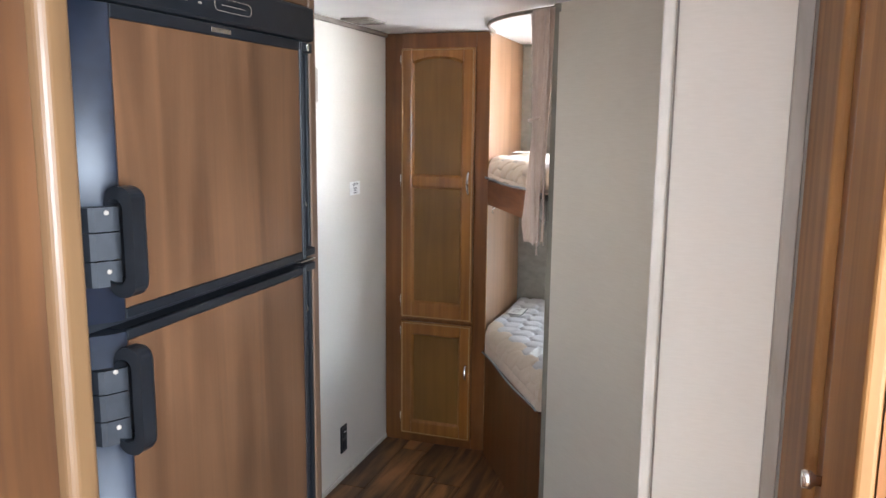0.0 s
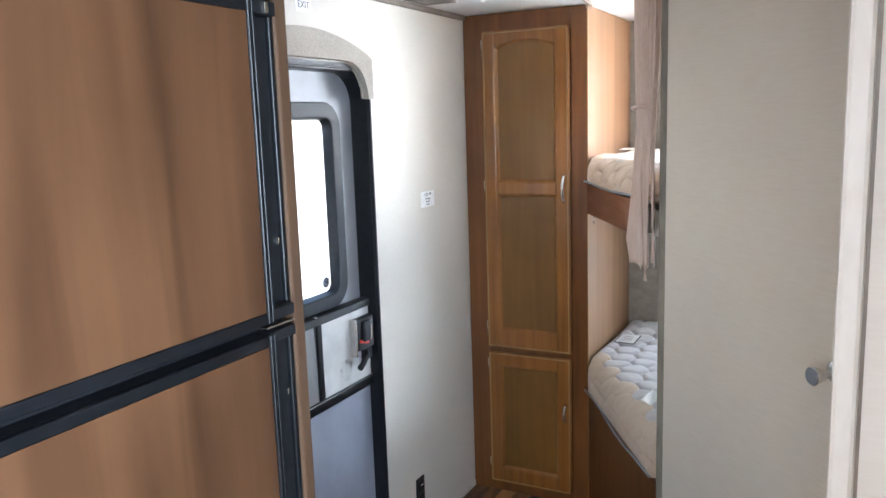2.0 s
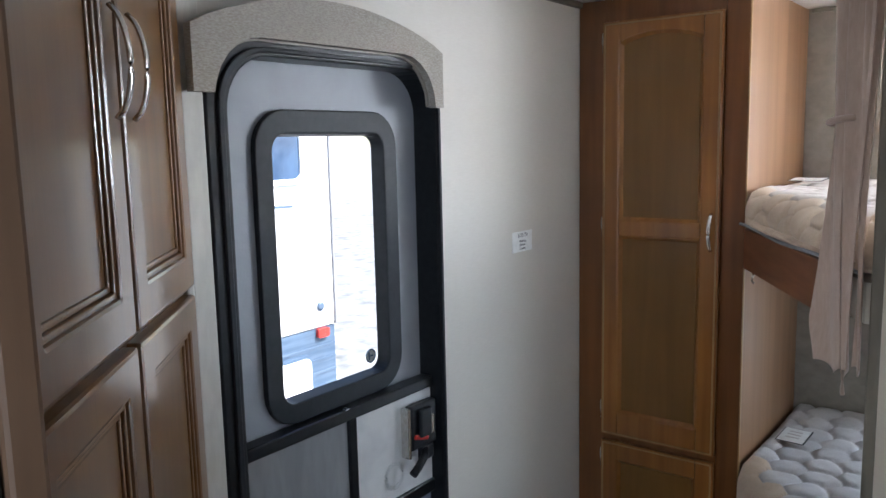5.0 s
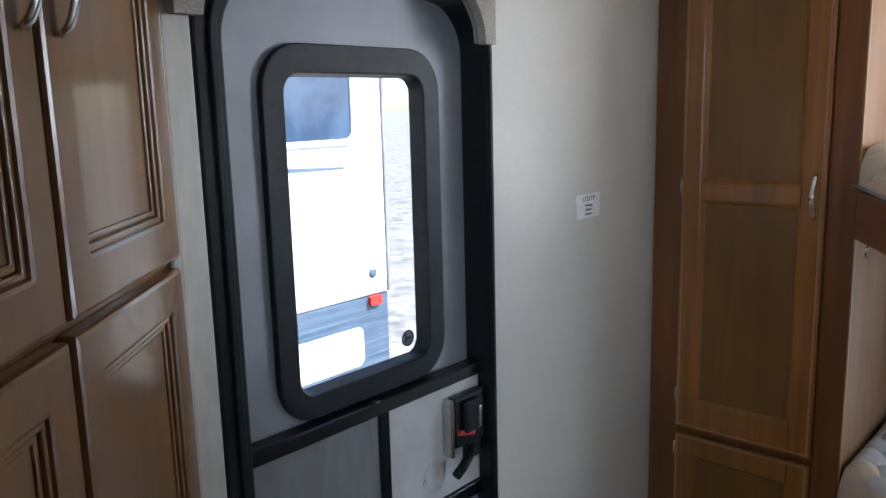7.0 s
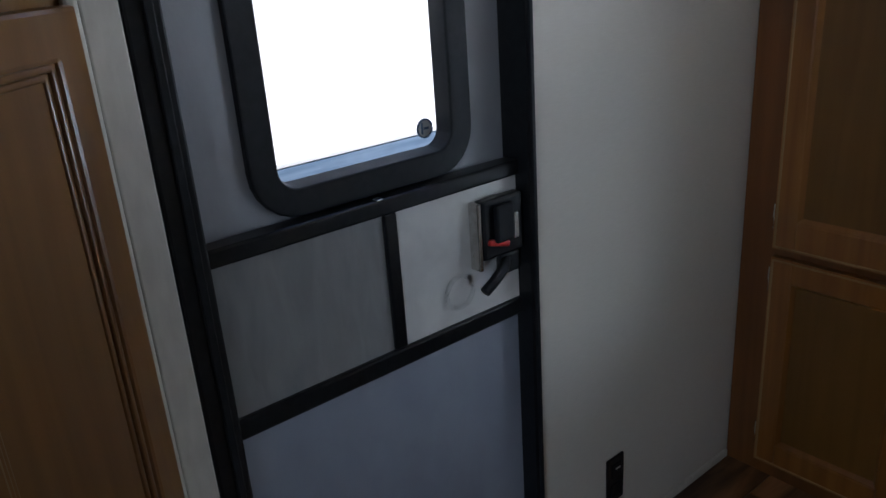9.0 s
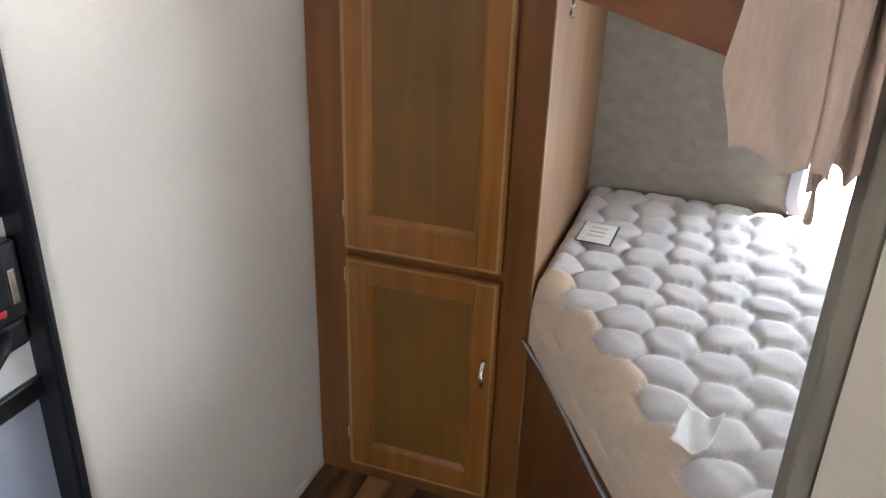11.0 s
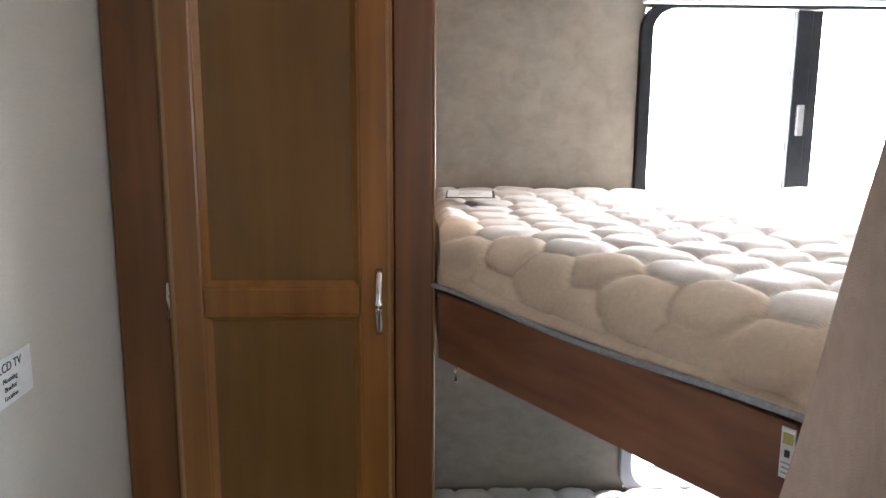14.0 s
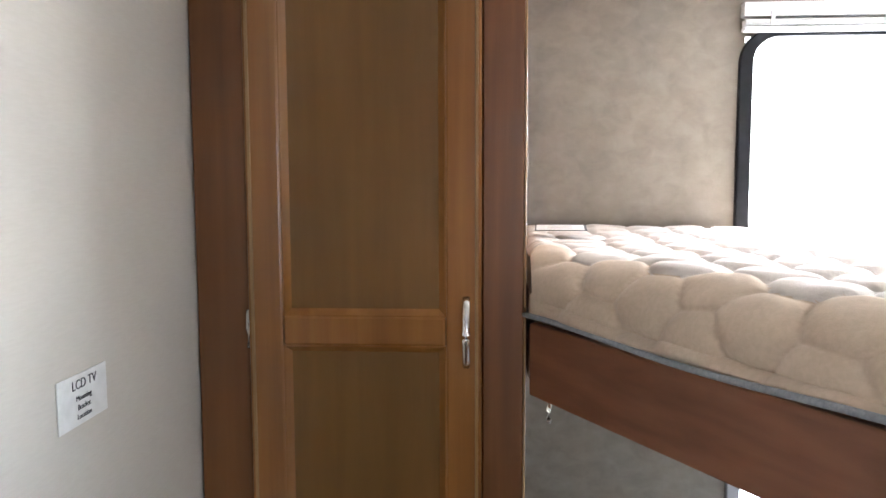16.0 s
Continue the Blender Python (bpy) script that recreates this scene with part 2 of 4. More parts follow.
def prism(pts, a, b, axis="y", bev=0.0, m=None):
    """An outline in two coordinates, drawn out from a to b along the third axis."""
    bm = bmesh.new()
    put = {"y": lambda p, d: (p[0], d, p[1]), "x": lambda p, d: (d, p[0], p[1]), "z": lambda p, d: (p[0], p[1], d)}[axis]
    va, vb = [bm.verts.new(put(p, a)) for p in pts], [bm.verts.new(put(p, b)) for p in pts]
    bm.faces.new(va), bm.faces.new(vb[::-1])
    n = len(pts)
    for i in range(n):
        bm.faces.new((va[i], vb[i], vb[(i + 1) % n], va[(i + 1) % n]))
    bmesh.ops.recalc_face_normals(bm, faces=bm.faces)
    if bev:
        caps = [e for e in bm.edges if all(len(f.verts) > 4 or f in e.link_faces for f in e.link_faces) and
                any(len(f.verts) == n for f in e.link_faces)]
        bmesh.ops.bevel(bm, geom=caps, offset=bev, segments=2, affect="EDGES", profile=0.5)
    if m:
        bm.transform(m)
    return bm


def rrect(x0, x1, z0, z1, r, n=6, low=None):
    """A rounded rectangle; low: another radius for the two lower corners."""
    lr = r if low is None else low
    out = []
    for cx, cz, a0, rr in ((x1, z1, 0, r), (x0, z1, 90, r), (x0, z0, 180, lr), (x1, z0, 270, lr)):
        sx, sz = (1 if cx == x1 else -1), (1 if cz == z1 else -1)
        for i in range(n + 1):
            a = radians(a0 + 90 * i / n)
            out.append((cx - sx * rr + rr * math.cos(a), cz - sz * rr + rr * math.sin(a)))
    return out


def ring(outer, inner, a, b, axis="y", inner_b=None, bev=0.0, m=None):
    """A frame between two outlines of as many points, from a to b along the axis."""
    bm = bmesh.new()
    put = {"y": lambda p, d: (p[0], d, p[1]), "x": lambda p, d: (d, p[0], p[1]), "z": lambda p, d: (p[0], p[1], d)}[axis]
    loops = [[bm.verts.new(put(p, d)) for p in o] for o, d in ((outer, a), (outer, b), (inner_b or inner, b), (inner, a))]
    n = len(outer)
    for k in range(4):
        u, v = loops[k], loops[(k + 1) % 4]
        for i in range(n):
            bm.faces.new((u[i], v[i], v[(i + 1) % n], u[(i + 1) % n]))
    bmesh.ops.recalc_face_normals(bm, faces=bm.faces)
    if bev:
        fr = [e for e in bm.edges if all((v in loops[1]) for v in e.verts) or all((v in loops[2]) for v in e.verts)]
        bmesh.ops.bevel(bm, geom=fr, offset=bev, segments=2, affect="EDGES", profile=0.5)
    if m:
        bm.transform(m)
    return bm


def tube(pts, r, seg=8, closed=False):
    """A round rod along points."""
    bm = bmesh.new()
    pts = [Vector(p) for p in pts]
    rows = []
    for i, p in enumerate(pts):
        a, b = pts[max(i - 1, 0)], pts[min(i + 1, len(pts) - 1)]
        if closed:
            a, b = pts[i - 1], pts[(i + 1) % len(pts)]
        q = (b - a).to_track_quat("Z", "Y")
        rows.append([bm.verts.new(p + q @ Vector((r * math.cos(k * math.tau / seg), r * math.sin(k * math.tau / seg), 0))) for k in range(seg)])
    for i in range(len(rows) if closed else len(rows) - 1):
        u, v = rows[i], rows[(i + 1) % len(rows)]
        for k in range(seg):
            bm.faces.new((u[k], u[(k + 1) % seg], v[(k + 1) % seg], v[k]))
    if not closed:
        bm.faces.new(rows[0][::-1]), bm.faces.new(rows[-1])
    bmesh.ops.recalc_face_normals(bm, faces=bm.faces)
    return bm


def lathe(profile, m, seg=20):
    """A turned shape: radius and height pairs about z, set at the pose m."""
    bm = bmesh.new()
    rows = [[bm.verts.new((r * math.cos(k * math.tau / seg), r * math.sin(k * math.tau / seg), h)) for k in range(seg)] for r, h in profile]
    for u, v in zip(rows, rows[1:]):
        for k in range(seg):
            bm.faces.new((u[k], u[(k + 1) % seg], v[(k + 1) % seg], v[k]))
    bm.faces.new(rows[0][::-1]), bm.faces.new(rows[-1])
    bmesh.ops.recalc_face_normals(bm, faces=bm.faces)
    bm.transform(m)
    return bm


def basis(origin, xd, yd):
    """A pose with the axes xd, yd and up."""
    xd, yd = Vector(xd).normalized(), Vector(yd).normalized()
    zd = xd.cross(yd)
    return Matrix.Translation(origin) @ Matrix((xd, yd, zd)).transposed().to_4x4()


def writing(name, words, size, m, parent, material=None):
    """Raised letters in the built-in font, as a mesh under its thing."""
    cu = bpy.data.curves.new(name, "FONT")
    cu.body, cu.size, cu.extrude, cu.align_x, cu.align_y = words, size, 0.0003, "CENTER", "CENTER"
    tmp = new("letters", cu)
    bpy.context.view_layer.update()
    me = bpy.data.meshes.new_from_object(tmp)
    bpy.data.objects.remove(tmp)
    bm = bmesh.new()
    bm.from_mesh(me)
    bm.transform(m)
    return part(name, bm, material or INK, parent)


H = 1.990            # ceiling height
DIAG_U, DIAG_N = Vector((0.51, -0.86, 0)).normalized(), Vector((0.86, 0.51, 0)).normalized()
DIAG_0 = Vector((0.52, 3.97, 0))     # where the slanted bunk front meets the wardrobe
DIAG = basis(DIAG_0, DIAG_U, DIAG_N)  # x along the slant towards the bathroom, y into the bunks

BATH = basis((0.945, 3.265, 0), (0.695, -0.719, 0), (0.719, 0.695, 0))  # x along the bathroom door, y into the bathroom

# ---- structure ----
floor = tagged(part("floor", cube(-0.06, 2.42, -3.3, 4.75, -0.06, -0.012), TRIMG), "dark rustic wood plank floor of the trailer", "floor", kind="structure")
ceiling = tagged(part("ceiling", cube(-0.06, 2.42, -3.3, 4.75, H, H + 0.05), CEIL), "smooth white trailer ceiling panel", "ceiling", kind="structure")

bm = bmesh.new()
box(bm, -0.09, 0, -3.3, 2.620, 0, H), box(bm, -0.09, 0, 3.255, 4.67, 0, H), box(bm, -0.09, 0, 2.620, 3.255, 1.760, H)
tagged(part("wall_left", bm, PAPER), "pale beige linen-textured wall with the entry door", "wall", kind="structure")

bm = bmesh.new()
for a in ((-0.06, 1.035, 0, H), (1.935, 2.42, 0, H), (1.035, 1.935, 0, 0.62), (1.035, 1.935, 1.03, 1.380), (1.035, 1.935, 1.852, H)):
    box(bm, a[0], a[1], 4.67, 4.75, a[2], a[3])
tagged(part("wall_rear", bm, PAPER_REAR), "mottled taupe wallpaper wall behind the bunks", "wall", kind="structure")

bm = bmesh.new()
for a in ((-3.3, -1.1, 0, H), (0.9, 4.67, 0, H), (-1.1, 0.9, 0, 0.95), (-1.1, 0.9, 1.85, H)):
    box(bm, 2.36, 2.42, a[0], a[1], a[2], a[3])
tagged(part("wall_right", bm, PAPER), "pale beige linen-textured side wall", "wall", kind="structure")
bm = bmesh.new()
for a in ((0, 0.6, 0, H), (2.0, 2.36, 0, H), (0.6, 2.0, 0, 1.0), (0.6, 2.0, 1.7, H)):
    box(bm, a[0], a[1], -3.3, -3.2, a[2], a[3])
tagged(part("wall_front", bm, PAPER), "pale beige linen-textured end wall", "wall", kind="structure")

# bathroom walls: the slanted one with its door, the return and the facing one
wall_bath = tagged(part("wall_bath_slanted", cube(0.020, 0.70, 0.004, 0.045, 0, H, m=BATH), PAPER_DOOR), "beige linen-textured slanted bathroom wall", "wall", kind="structure")
part("edge_trim", cube(0.936, 0.962, 3.256, 3.318, 0, H, bev=0.003), OLIVE, wall_bath, "dark olive vertical edge strip")
tagged(part("wall_bath_return", cube(1.424, 1.48, 1.86, 2.765, 0, H), PAPER), "beige wall return beside the bathroom door", "wall", kind="structure")
wall_bath_front = tagged(part("wall_bath_front", cube(1.388, 2.36, 1.80, 1.86, 0, H), PAPER), "pale linen-textured bathroom wall panel", "wall", kind="structure")
part("corner_trim", cube(1.382, 1.402, 1.788, 1.802, 0, H, bev=0.004), TRIMW, wall_bath_front, "pale wooden corner batten")
part("seam_strip", cube(1.4025, 1.4055, 1.797, 1.801, 0, H), TRIMG, wall_bath_front)

# trims
tr = tagged(part("trim_ceiling_left", cube(0.0, 0.016, 2.0, 4.0, H - 0.02, H, bev=0.004), TRIMG), "grey-brown ceiling trim strip", "trim", kind="structure")
tr = tagged(part("trim_ceiling_rear", cube(0.52, 2.36, 4.658, 4.67, H - 0.015, H - 0.001, bev=0.003), OLIVE), "taupe moulding along the rear ceiling edge", "trim", kind="structure")
tagged(part("baseboard_left", cube(0.0, 0.009, 3.268, 3.998, 0, 0.022, bev=0.003), TRIMW), "thin pale baseboard along the wall", "baseboard", kind="structure")
bm = box(bmesh.new(), 0.0, 0.012, 2.560, 2.604, 0, H, bev=0.003)
box(bm, 0.0, 0.019, 2.542, 2.559, 0, H, bev=0.005)
tagged(part("trim_door_batten", bm, TRIMW), "pale ridged batten beside the entry door", "trim", kind="structure")

# ---- entry door ----
door = thing("door_1", (0, 2.95, 0), "grey entry door with black frame and tall window", "door", kind="structure")
DO = rrect(2.605, 3.266, 0.0, 1.768, 0.12, 8, 0.005)
DI = rrect(2.652, 3.247, 0.03, 1.738, 0.10, 8, 0.005)
part("door_frame", ring(DO, DI, -0.09, 0.014, "x", bev=0.004), FRAMEB, door, "black metal door frame")
D2 = rrect(2.628, 3.260, 0.015, 1.754, 0.11, 8, 0.005)
part("door_seal", ring(D2, rrect(2.640, 3.251, 0.022, 1.745, 0.105, 8, 0.005), 0.0135, 0.020, "x", bev=0.002), BLACKM, door, "black rubber seal bead")
WO, WI = rrect(2.750, 3.166, 1.004, 1.647, 0.078), rrect(2.797, 3.118, 1.050, 1.596, 0.028)
part("door_skin", ring(rrect(2.645, 3.258, 0.25, 1.74, 0.10, 6, 0.005), rrect(2.770, 3.145, 1.025, 1.620, 0.05), -0.085, -0.052, "x"), GREYD, door)
part("window_frame", ring(WO, rrect(2.799, 3.116, 1.052, 1.594, 0.028), -0.0746, -0.040, "x", inner_b=rrect(2.794, 3.121, 1.047, 1.599, 0.034), bev=0.003), BLACKM, door, "black rounded window surround")
pane = part("pane", prism(rrect(2.79, 3.125, 1.043, 1.603, 0.03), -0.079, -0.075, "x"), GLASS, door, "clear window glass")
pane.visible_shadow = False
mark = part("window_mark", lathe([(0.017, 0), (0.017, 0.001)], Matrix.Translation((-0.0745, 3.090, 1.082)) @ Matrix.Rotation(radians(90), 4, "Y")), GREYD, pane, "small grey round glass mark")
part("mark_ring", tube([(-0.0732, 3.090 + 0.0155 * math.cos(k * math.tau / 28), 1.082 + 0.0155 * math.sin(k * math.tau / 28)) for k in range(28)], 0.0016, 6, True), TINT, mark, smooth=True)
part("mark_bar", cube(-0.0735, -0.0728, 3.082, 3.086, 1.073, 1.092), TINT, mark)
part("mark_bar", cube(-0.0735, -0.0728, 3.088, 3.098, 1.080, 1.084), TINT, mark)
part("lower_skin", cube(-0.051, -0.0285, 2.653, 3.255, 0.25, 0.71), GREYL, door, "blue-grey lower door panel")
part("kick_plate", cube(-0.05, -0.018, 2.653, 3.255, 0.031, 0.262, bev=0.006), BLACKM, door, "black kick plate")
part("screen_bar", cube(-0.051, -0.014, 2.653, 3.255, 0.976, 1.0035, bev=0.004), FRAMEB, door, "black cross bar")
part("screen_bar", cube(-0.0285, -0.014, 2.653, 3.255, 0.703, 0.737, bev=0.004), FRAMEB, door)
part("screen_mullion", cube(-0.0285, -0.016, 2.952, 2.976, 0.737, 0.976, bev=0.003), FRAMEB, door)
part("slide_panel", cube(-0.0500, -0.024, 2.653, 2.952, 0.737, 0.976), SCREEN, door, "grey sliding screen panel")
part("slide_panel", cube(-0.0500, -0.022, 2.976, 3.255, 0.737, 0.976), MILK, door, "milky plastic sliding panel")
bm = box(bmesh.new(), -0.024, -0.010, 2.937, 2.949, 1.0037, 1.007, bev=0.001)
part("bar_clip", bm, CHROME, door)
latch = part("latch_box", cube(-0.022, 0.002, 3.142, 3.240, 0.842, 0.952, bev=0.006), BLACK, door, "black door latch housing")
part("latch_plate", cube(-0.021, 0.004, 3.129, 3.138, 0.828, 0.952, bev=0.002), CHROME, latch)
part("latch_plate", cube(0.0, 0.006, 3.214, 3.226, 0.868, 0.918, bev=0.002), CHROME, latch)
part("latch_paddle", cube(0.002, 0.014, 3.165, 3.208, 0.872, 0.942, bev=0.005), BLACKM, latch)
part("release_tab", cube(-0.004, 0.008, 3.148, 3.200, 0.860, 0.872, bev=0.004, m=Matrix.Translation((0, 3.19, 0.86)) @ Matrix.Rotation(radians(-16), 4, "X") @ Matrix.Translation((0, -3.19, -0.86))), RED, latch, "red release tab")
bm = tube([(-0.012, 3.205, 0.829), (0.006, 3.185, 0.822), (0.012, 3.152, 0.805), (0.012, 3.130, 0.793)], 0.010, 10)
part("door_lever", bm, BLACKM, door, "black lever handle", smooth=True)
part("lever_base", cube(-0.022, -0.004, 3.188, 3.236, 0.800, 0.841, bev=0.006), BLACKM, door)
bm = tube([(-0.018, 3.098 + 0.030 * math.cos(a * math.tau / 28), 0.795 + 0.030 * math.sin(a * math.tau / 28)) for a in range(28)], 0.0035, 8, True)
part("finger_pull", bm, CLEAR, door, "clear round finger pull", smooth=True)

# woven arch over the door
arch = [(2.566, 1.668), (2.566, 1.772)] + [(2.566 + 0.680 * i / 20, 1.778 + 0.072 * math.sin(math.pi * i / 20) ** 0.8) for i in range(21)] + \
       [(3.246, 1.772), (3.246, 1.655), (3.216, 1.655)] + [(3.216 - 0.11 + 0.11 * math.cos(radians(a)), 1.657 + 0.11 * math.sin(radians(a))) for a in range(15, 91, 15)] + \
       [(2.608 + 0.11 - 0.11 * math.cos(radians(a)), 1.657 + 0.11 * math.sin(radians(a))) for a in range(90, 14, -15)] + [(2.608, 1.668)]
val = thing("door_valance", (0.02, 2.9, 1.66), "arched padded valance in woven taupe fabric over the door", "valance")
part("backing_board", prism([(2.9 + (y - 2.9) * 0.985, z + 0.002 if z < 1.7 else z - 0.004) for y, z in arch], 0.0145, 0.0208, "x"), TAUPE, val, "thin backing board")
part("padded_arch", prism(arch, 0.021, 0.040, "x"), WOVEN, val)

# wall signs
FACE_L = basis((0, 0, 0), (0, 1, 0), (0, 0, 1))   # writing upright on the left wall


def wall_text(y, z, x, tilt=0.0):
    return Matrix.Translation((x, y, z)) @ FACE_L @ Matrix.Rotation(radians(tilt), 4, "Z")


note = thing("wall_note", (0.001, 3.655, 1.297), "small white printed paper label stuck to the wall", "label")
part("paper", cube(-0.053, 0.053, -0.029, 0.029, 0.0, 0.0012, m=wall_text(3.655, 1.293, 0.0005)), LABEL, note)
writing("lettering", "LCD TV", 0.0155, wall_text(3.657, 1.310, 0.0022), note)
for i, w in enumerate(("Mounting", "Bracket", "Location")):
    writing("lettering", w, 0.0088, wall_text(3.655, 1.2945 - 0.0105 * i, 0.0022), note)
sign = thing("exit_sign", (0.001, 2.955, 1.915), "small white exit sticker above the entry door", "sign")
part("sticker", cube(-0.036, 0.036, -0.020, 0.020, 0.0, 0.001, m=wall_text(2.955, 1.915, 0.0005)), LABEL, sign)
writing("lettering", "EXIT", 0.027, wall_text(2.955, 1.915, 0.0018), sign)
outlet = thing("wall_outlet", (0.001, 3.511, 0.19), "dark brown electrical outlet low on the wall", "outlet")
part("cover_plate", cube(0.0005, 0.007, 3.480, 3.540, 0.125, 0.248, bev=0.003), BLACK, outlet)
part("socket", cube(0.007, 0.0095, 3.493, 3.527, 0.195, 0.232, bev=0.002), BLACKM, outlet)
part("socket", cube(0.007, 0.0095, 3.493, 3.527, 0.141, 0.178, bev=0.002), BLACKM, outlet)
part("indicator", cube(0.0095, 0.0105, 3.506, 3.522, 0.216, 0.220), LABEL, outlet)

# ceiling register
vent = thing("ceiling_vent", (0.11, 3.52, H), "dark grey slotted ceiling air vent", "vent")
part("frame", ring(rrect(0.045, 0.170, 3.43, 3.61, 0.008, 3), rrect(0.058, 0.157, 3.445, 3.595, 0.005, 3), H - 0.001, H - 0.009, "z", bev=0.002), TRIMG, vent)
part("backing", cube(0.058, 0.157, 3.445, 3.595, H - 0.003, H - 0.001), BLACKM, vent)
for i in range(6):
    part("slat", cube(-0.006, 0.006, 3.445, 3.595, -0.001, 0.001, m=Matrix.Translation((0.068 + i * 0.016, 0, H - 0.006)) @ Matrix.Rotation(radians(35), 4, "Y")), TRIMG, vent)


# ---- panelled cabinet doors ----
def bent_handle(parent, m, z0, z1, flat=1.7, square=0.6):
    """A bowed metal pull, standing off towards -y."""
    pts = [(0, 0.002 - 0.026 * math.sin(math.pi * (0.01 + 0.98 * i / 14)) ** square, z0 + (z1 - z0) * i / 14) for i in range(15)]
    bm = tube(pts, 0.0034, 10)
    for v in bm.verts:
        v.co.x *= flat
    bm.transform(m)
    return part("handle", bm, CHROME, parent, "brushed nickel bow handle", smooth=True)


def hinge(parent, m, x, z, length=0.06):
    bm = tube([(x, -0.006, z - length / 2), (x, -0.008, z), (x, -0.006, z + length / 2)], 0.0042, 8)
    bm.transform(m)
    return part("hinge", bm, CHROME, parent, "", smooth=True)


def panel_door(parent, m, x0, x1, z0, z1, stile=0.052, rail=0.06, top=0.06, mid=None, arched=True, thick=0.02, wood=None, beads=False):
    """A frame-and-panel door; m carries x across, -y outward, z up."""
    wood = wood or WOOD
    cx, cz = (x0 + x1) / 2, z0
    leaf = part("door", cube(x0 + 0.012, x1 - 0.012, -0.009, -0.001, z0 + 0.012, z1 - 0.012, m=m), wood if beads else PANEL, parent, "frame-and-panel wooden door")
    a, b = x0 + stile + 0.0003, x1 - stile - 0.0003
    if beads:
        # one lacquered frame with a rounded outer edge and a stepped inner moulding
        part("door_frame", ring(rrect(x0, x1, z0, z1, 0.005, 3), rrect(a, b, z0 + rail, z1 - top, 0.002, 3), -0.002, -thick, "y", bev=0.006, m=m), wood, leaf)
        for k, (d0, d1) in enumerate(((-0.0088, -0.0165), (-0.0088, -0.0125))):
            o, i = 0.009 * k - 0.001, 0.009 * k + 0.0075
            part("bead", ring(rrect(a + o, b - o, z0 + rail + o, z1 - top - o, 0.002, 3), rrect(a + i, b - i, z0 + rail + i, z1 - top - i, 0.002, 3), d0, d1, "y", bev=0.0028, m=m), wood, leaf)
        return leaf
    for c, d in ((x0, x0 + stile), (x1 - stile, x1)):
        part("stile", cube(c, d, -thick, -0.002, z0, z1, bev=0.004, m=m), wood, leaf)
    part("rail", cube(a, b, -thick, -0.002, z0, z0 + rail, bev=0.004, m=m), wood, leaf)
    if mid:
        part("rail", cube(a, b, -thick, -0.002, mid[0], mid[1], bev=0.004, m=m), wood, leaf)
    rise = 0.026 if arched else 0.0
    pts = [(a, z1), (a, z1 - top)] + [(a + (b - a) * i / 16, z1 - top + rise * math.sin(math.pi * i / 16) ** 0.7) for i in range(1, 16)] + [(b, z1 - top), (b, z1)]
    part("rail", prism(pts, -thick, -0.002, "y", m=m), wood, leaf)
    # sloped moulding round each panel opening; the outer edge's highlight is painted as a pale bead
    lows = [z0 + rail] + ([mid[1]] if mid else [])
    highs = ([mid[0]] if mid else []) + [z1 - top]

    def opening(lo, hi, up, k):
        arc = [(b - k - (b - a - 2 * k) * i / 16, hi - k + up * math.sin(math.pi * i / 16) ** 0.7) for i in range(17)]
        return [(a + k, lo + k), (b - k, lo + k)] + arc

    for lo, hi in zip(lows, highs):
        up = rise if hi == highs[-1] else 0.0
        part("moulding", ring(opening(lo, hi, up, -0.001), opening(lo, hi, up, 0.011), -0.0088, -0.0185, "y", inner_b=opening(lo, hi, up, 0.0015), m=m), wood, leaf)
    e0, e1, e2 = rrect(x0 + 0.005, x1 - 0.005, z0 + 0.005, z1 - 0.005, 0.003, 2), rrect(x0 + 0.0105, x1 - 0.0105, z0 + 0.0105, z1 - 0.0105, 0.002, 2), rrect(x0 + 0.009, x1 - 0.009, z0 + 0.009, z1 - 0.009, 0.002, 2)
    part("edge_bead", ring(e0, e1, -thick + 0.001, -thick - 0.0022, "y", inner_b=e2, m=m), GOLDW, leaf)
    return leaf


# wardrobe in the rear corner
ward = thing("wardrobe", (0.256, 4.33, 0), "tall honey-stained wooden wardrobe with two panelled doors", "wardrobe")
WM = Matrix.Translation((0, 4.0, 0))
part("body", cube(0.004, 0.508, 4.012, 4.665, 0.0, H - 0.003), WOODF, ward)
ff = bmesh.new()
for a in ((0.003, 0.092, 0.0, H - 0.003), (0.449, 0.512, 0.0, H - 0.003)):
    box(ff, a[0], a[1], 4.0, 4.012, a[2], a[3], bev=0.002)
for a in ((1.905, H - 0.003), (0.612, 0.65), (0.0, 0.055)):
    box(ff, 0.092, 0.449, 4.0, 4.012, a[0], a[1])
part("face_frame", ff, WOODF, ward, "darker cherry-stained face frame")
part("side_panel", cube(0.5082, 0.5122, 4.013, 4.664, 0.0, H - 0.004), LAMI, ward, "light wood-grain side panel")
part("edge_strip", cube(0.5122, 0.5155, 4.0005, 4.013, 0.0, H - 0.004, bev=0.001), GOLDW, ward, "pale shiny edge strip")
up = panel_door(ward, WM, 0.090, 0.448, 0.642, 1.918, 0.054, 0.075, 0.062, (1.282, 1.328))
bent_handle(up, Matrix.Translation((0.425, 3.982, 0)), 1.252, 1.358)
for z in (0.72, 1.305, 1.86):
    hinge(up, WM, 0.086, z)
low = panel_door(ward, WM, 0.090, 0.448, 0.045, 0.622, 0.054, 0.065, 0.058, None, False)
bent_handle(low, Matrix.Translation((0.425, 3.982, 0)), 0.355, 0.43)
for z in (0.12, 0.56):
    hinge(low, WM, 0.086, z)

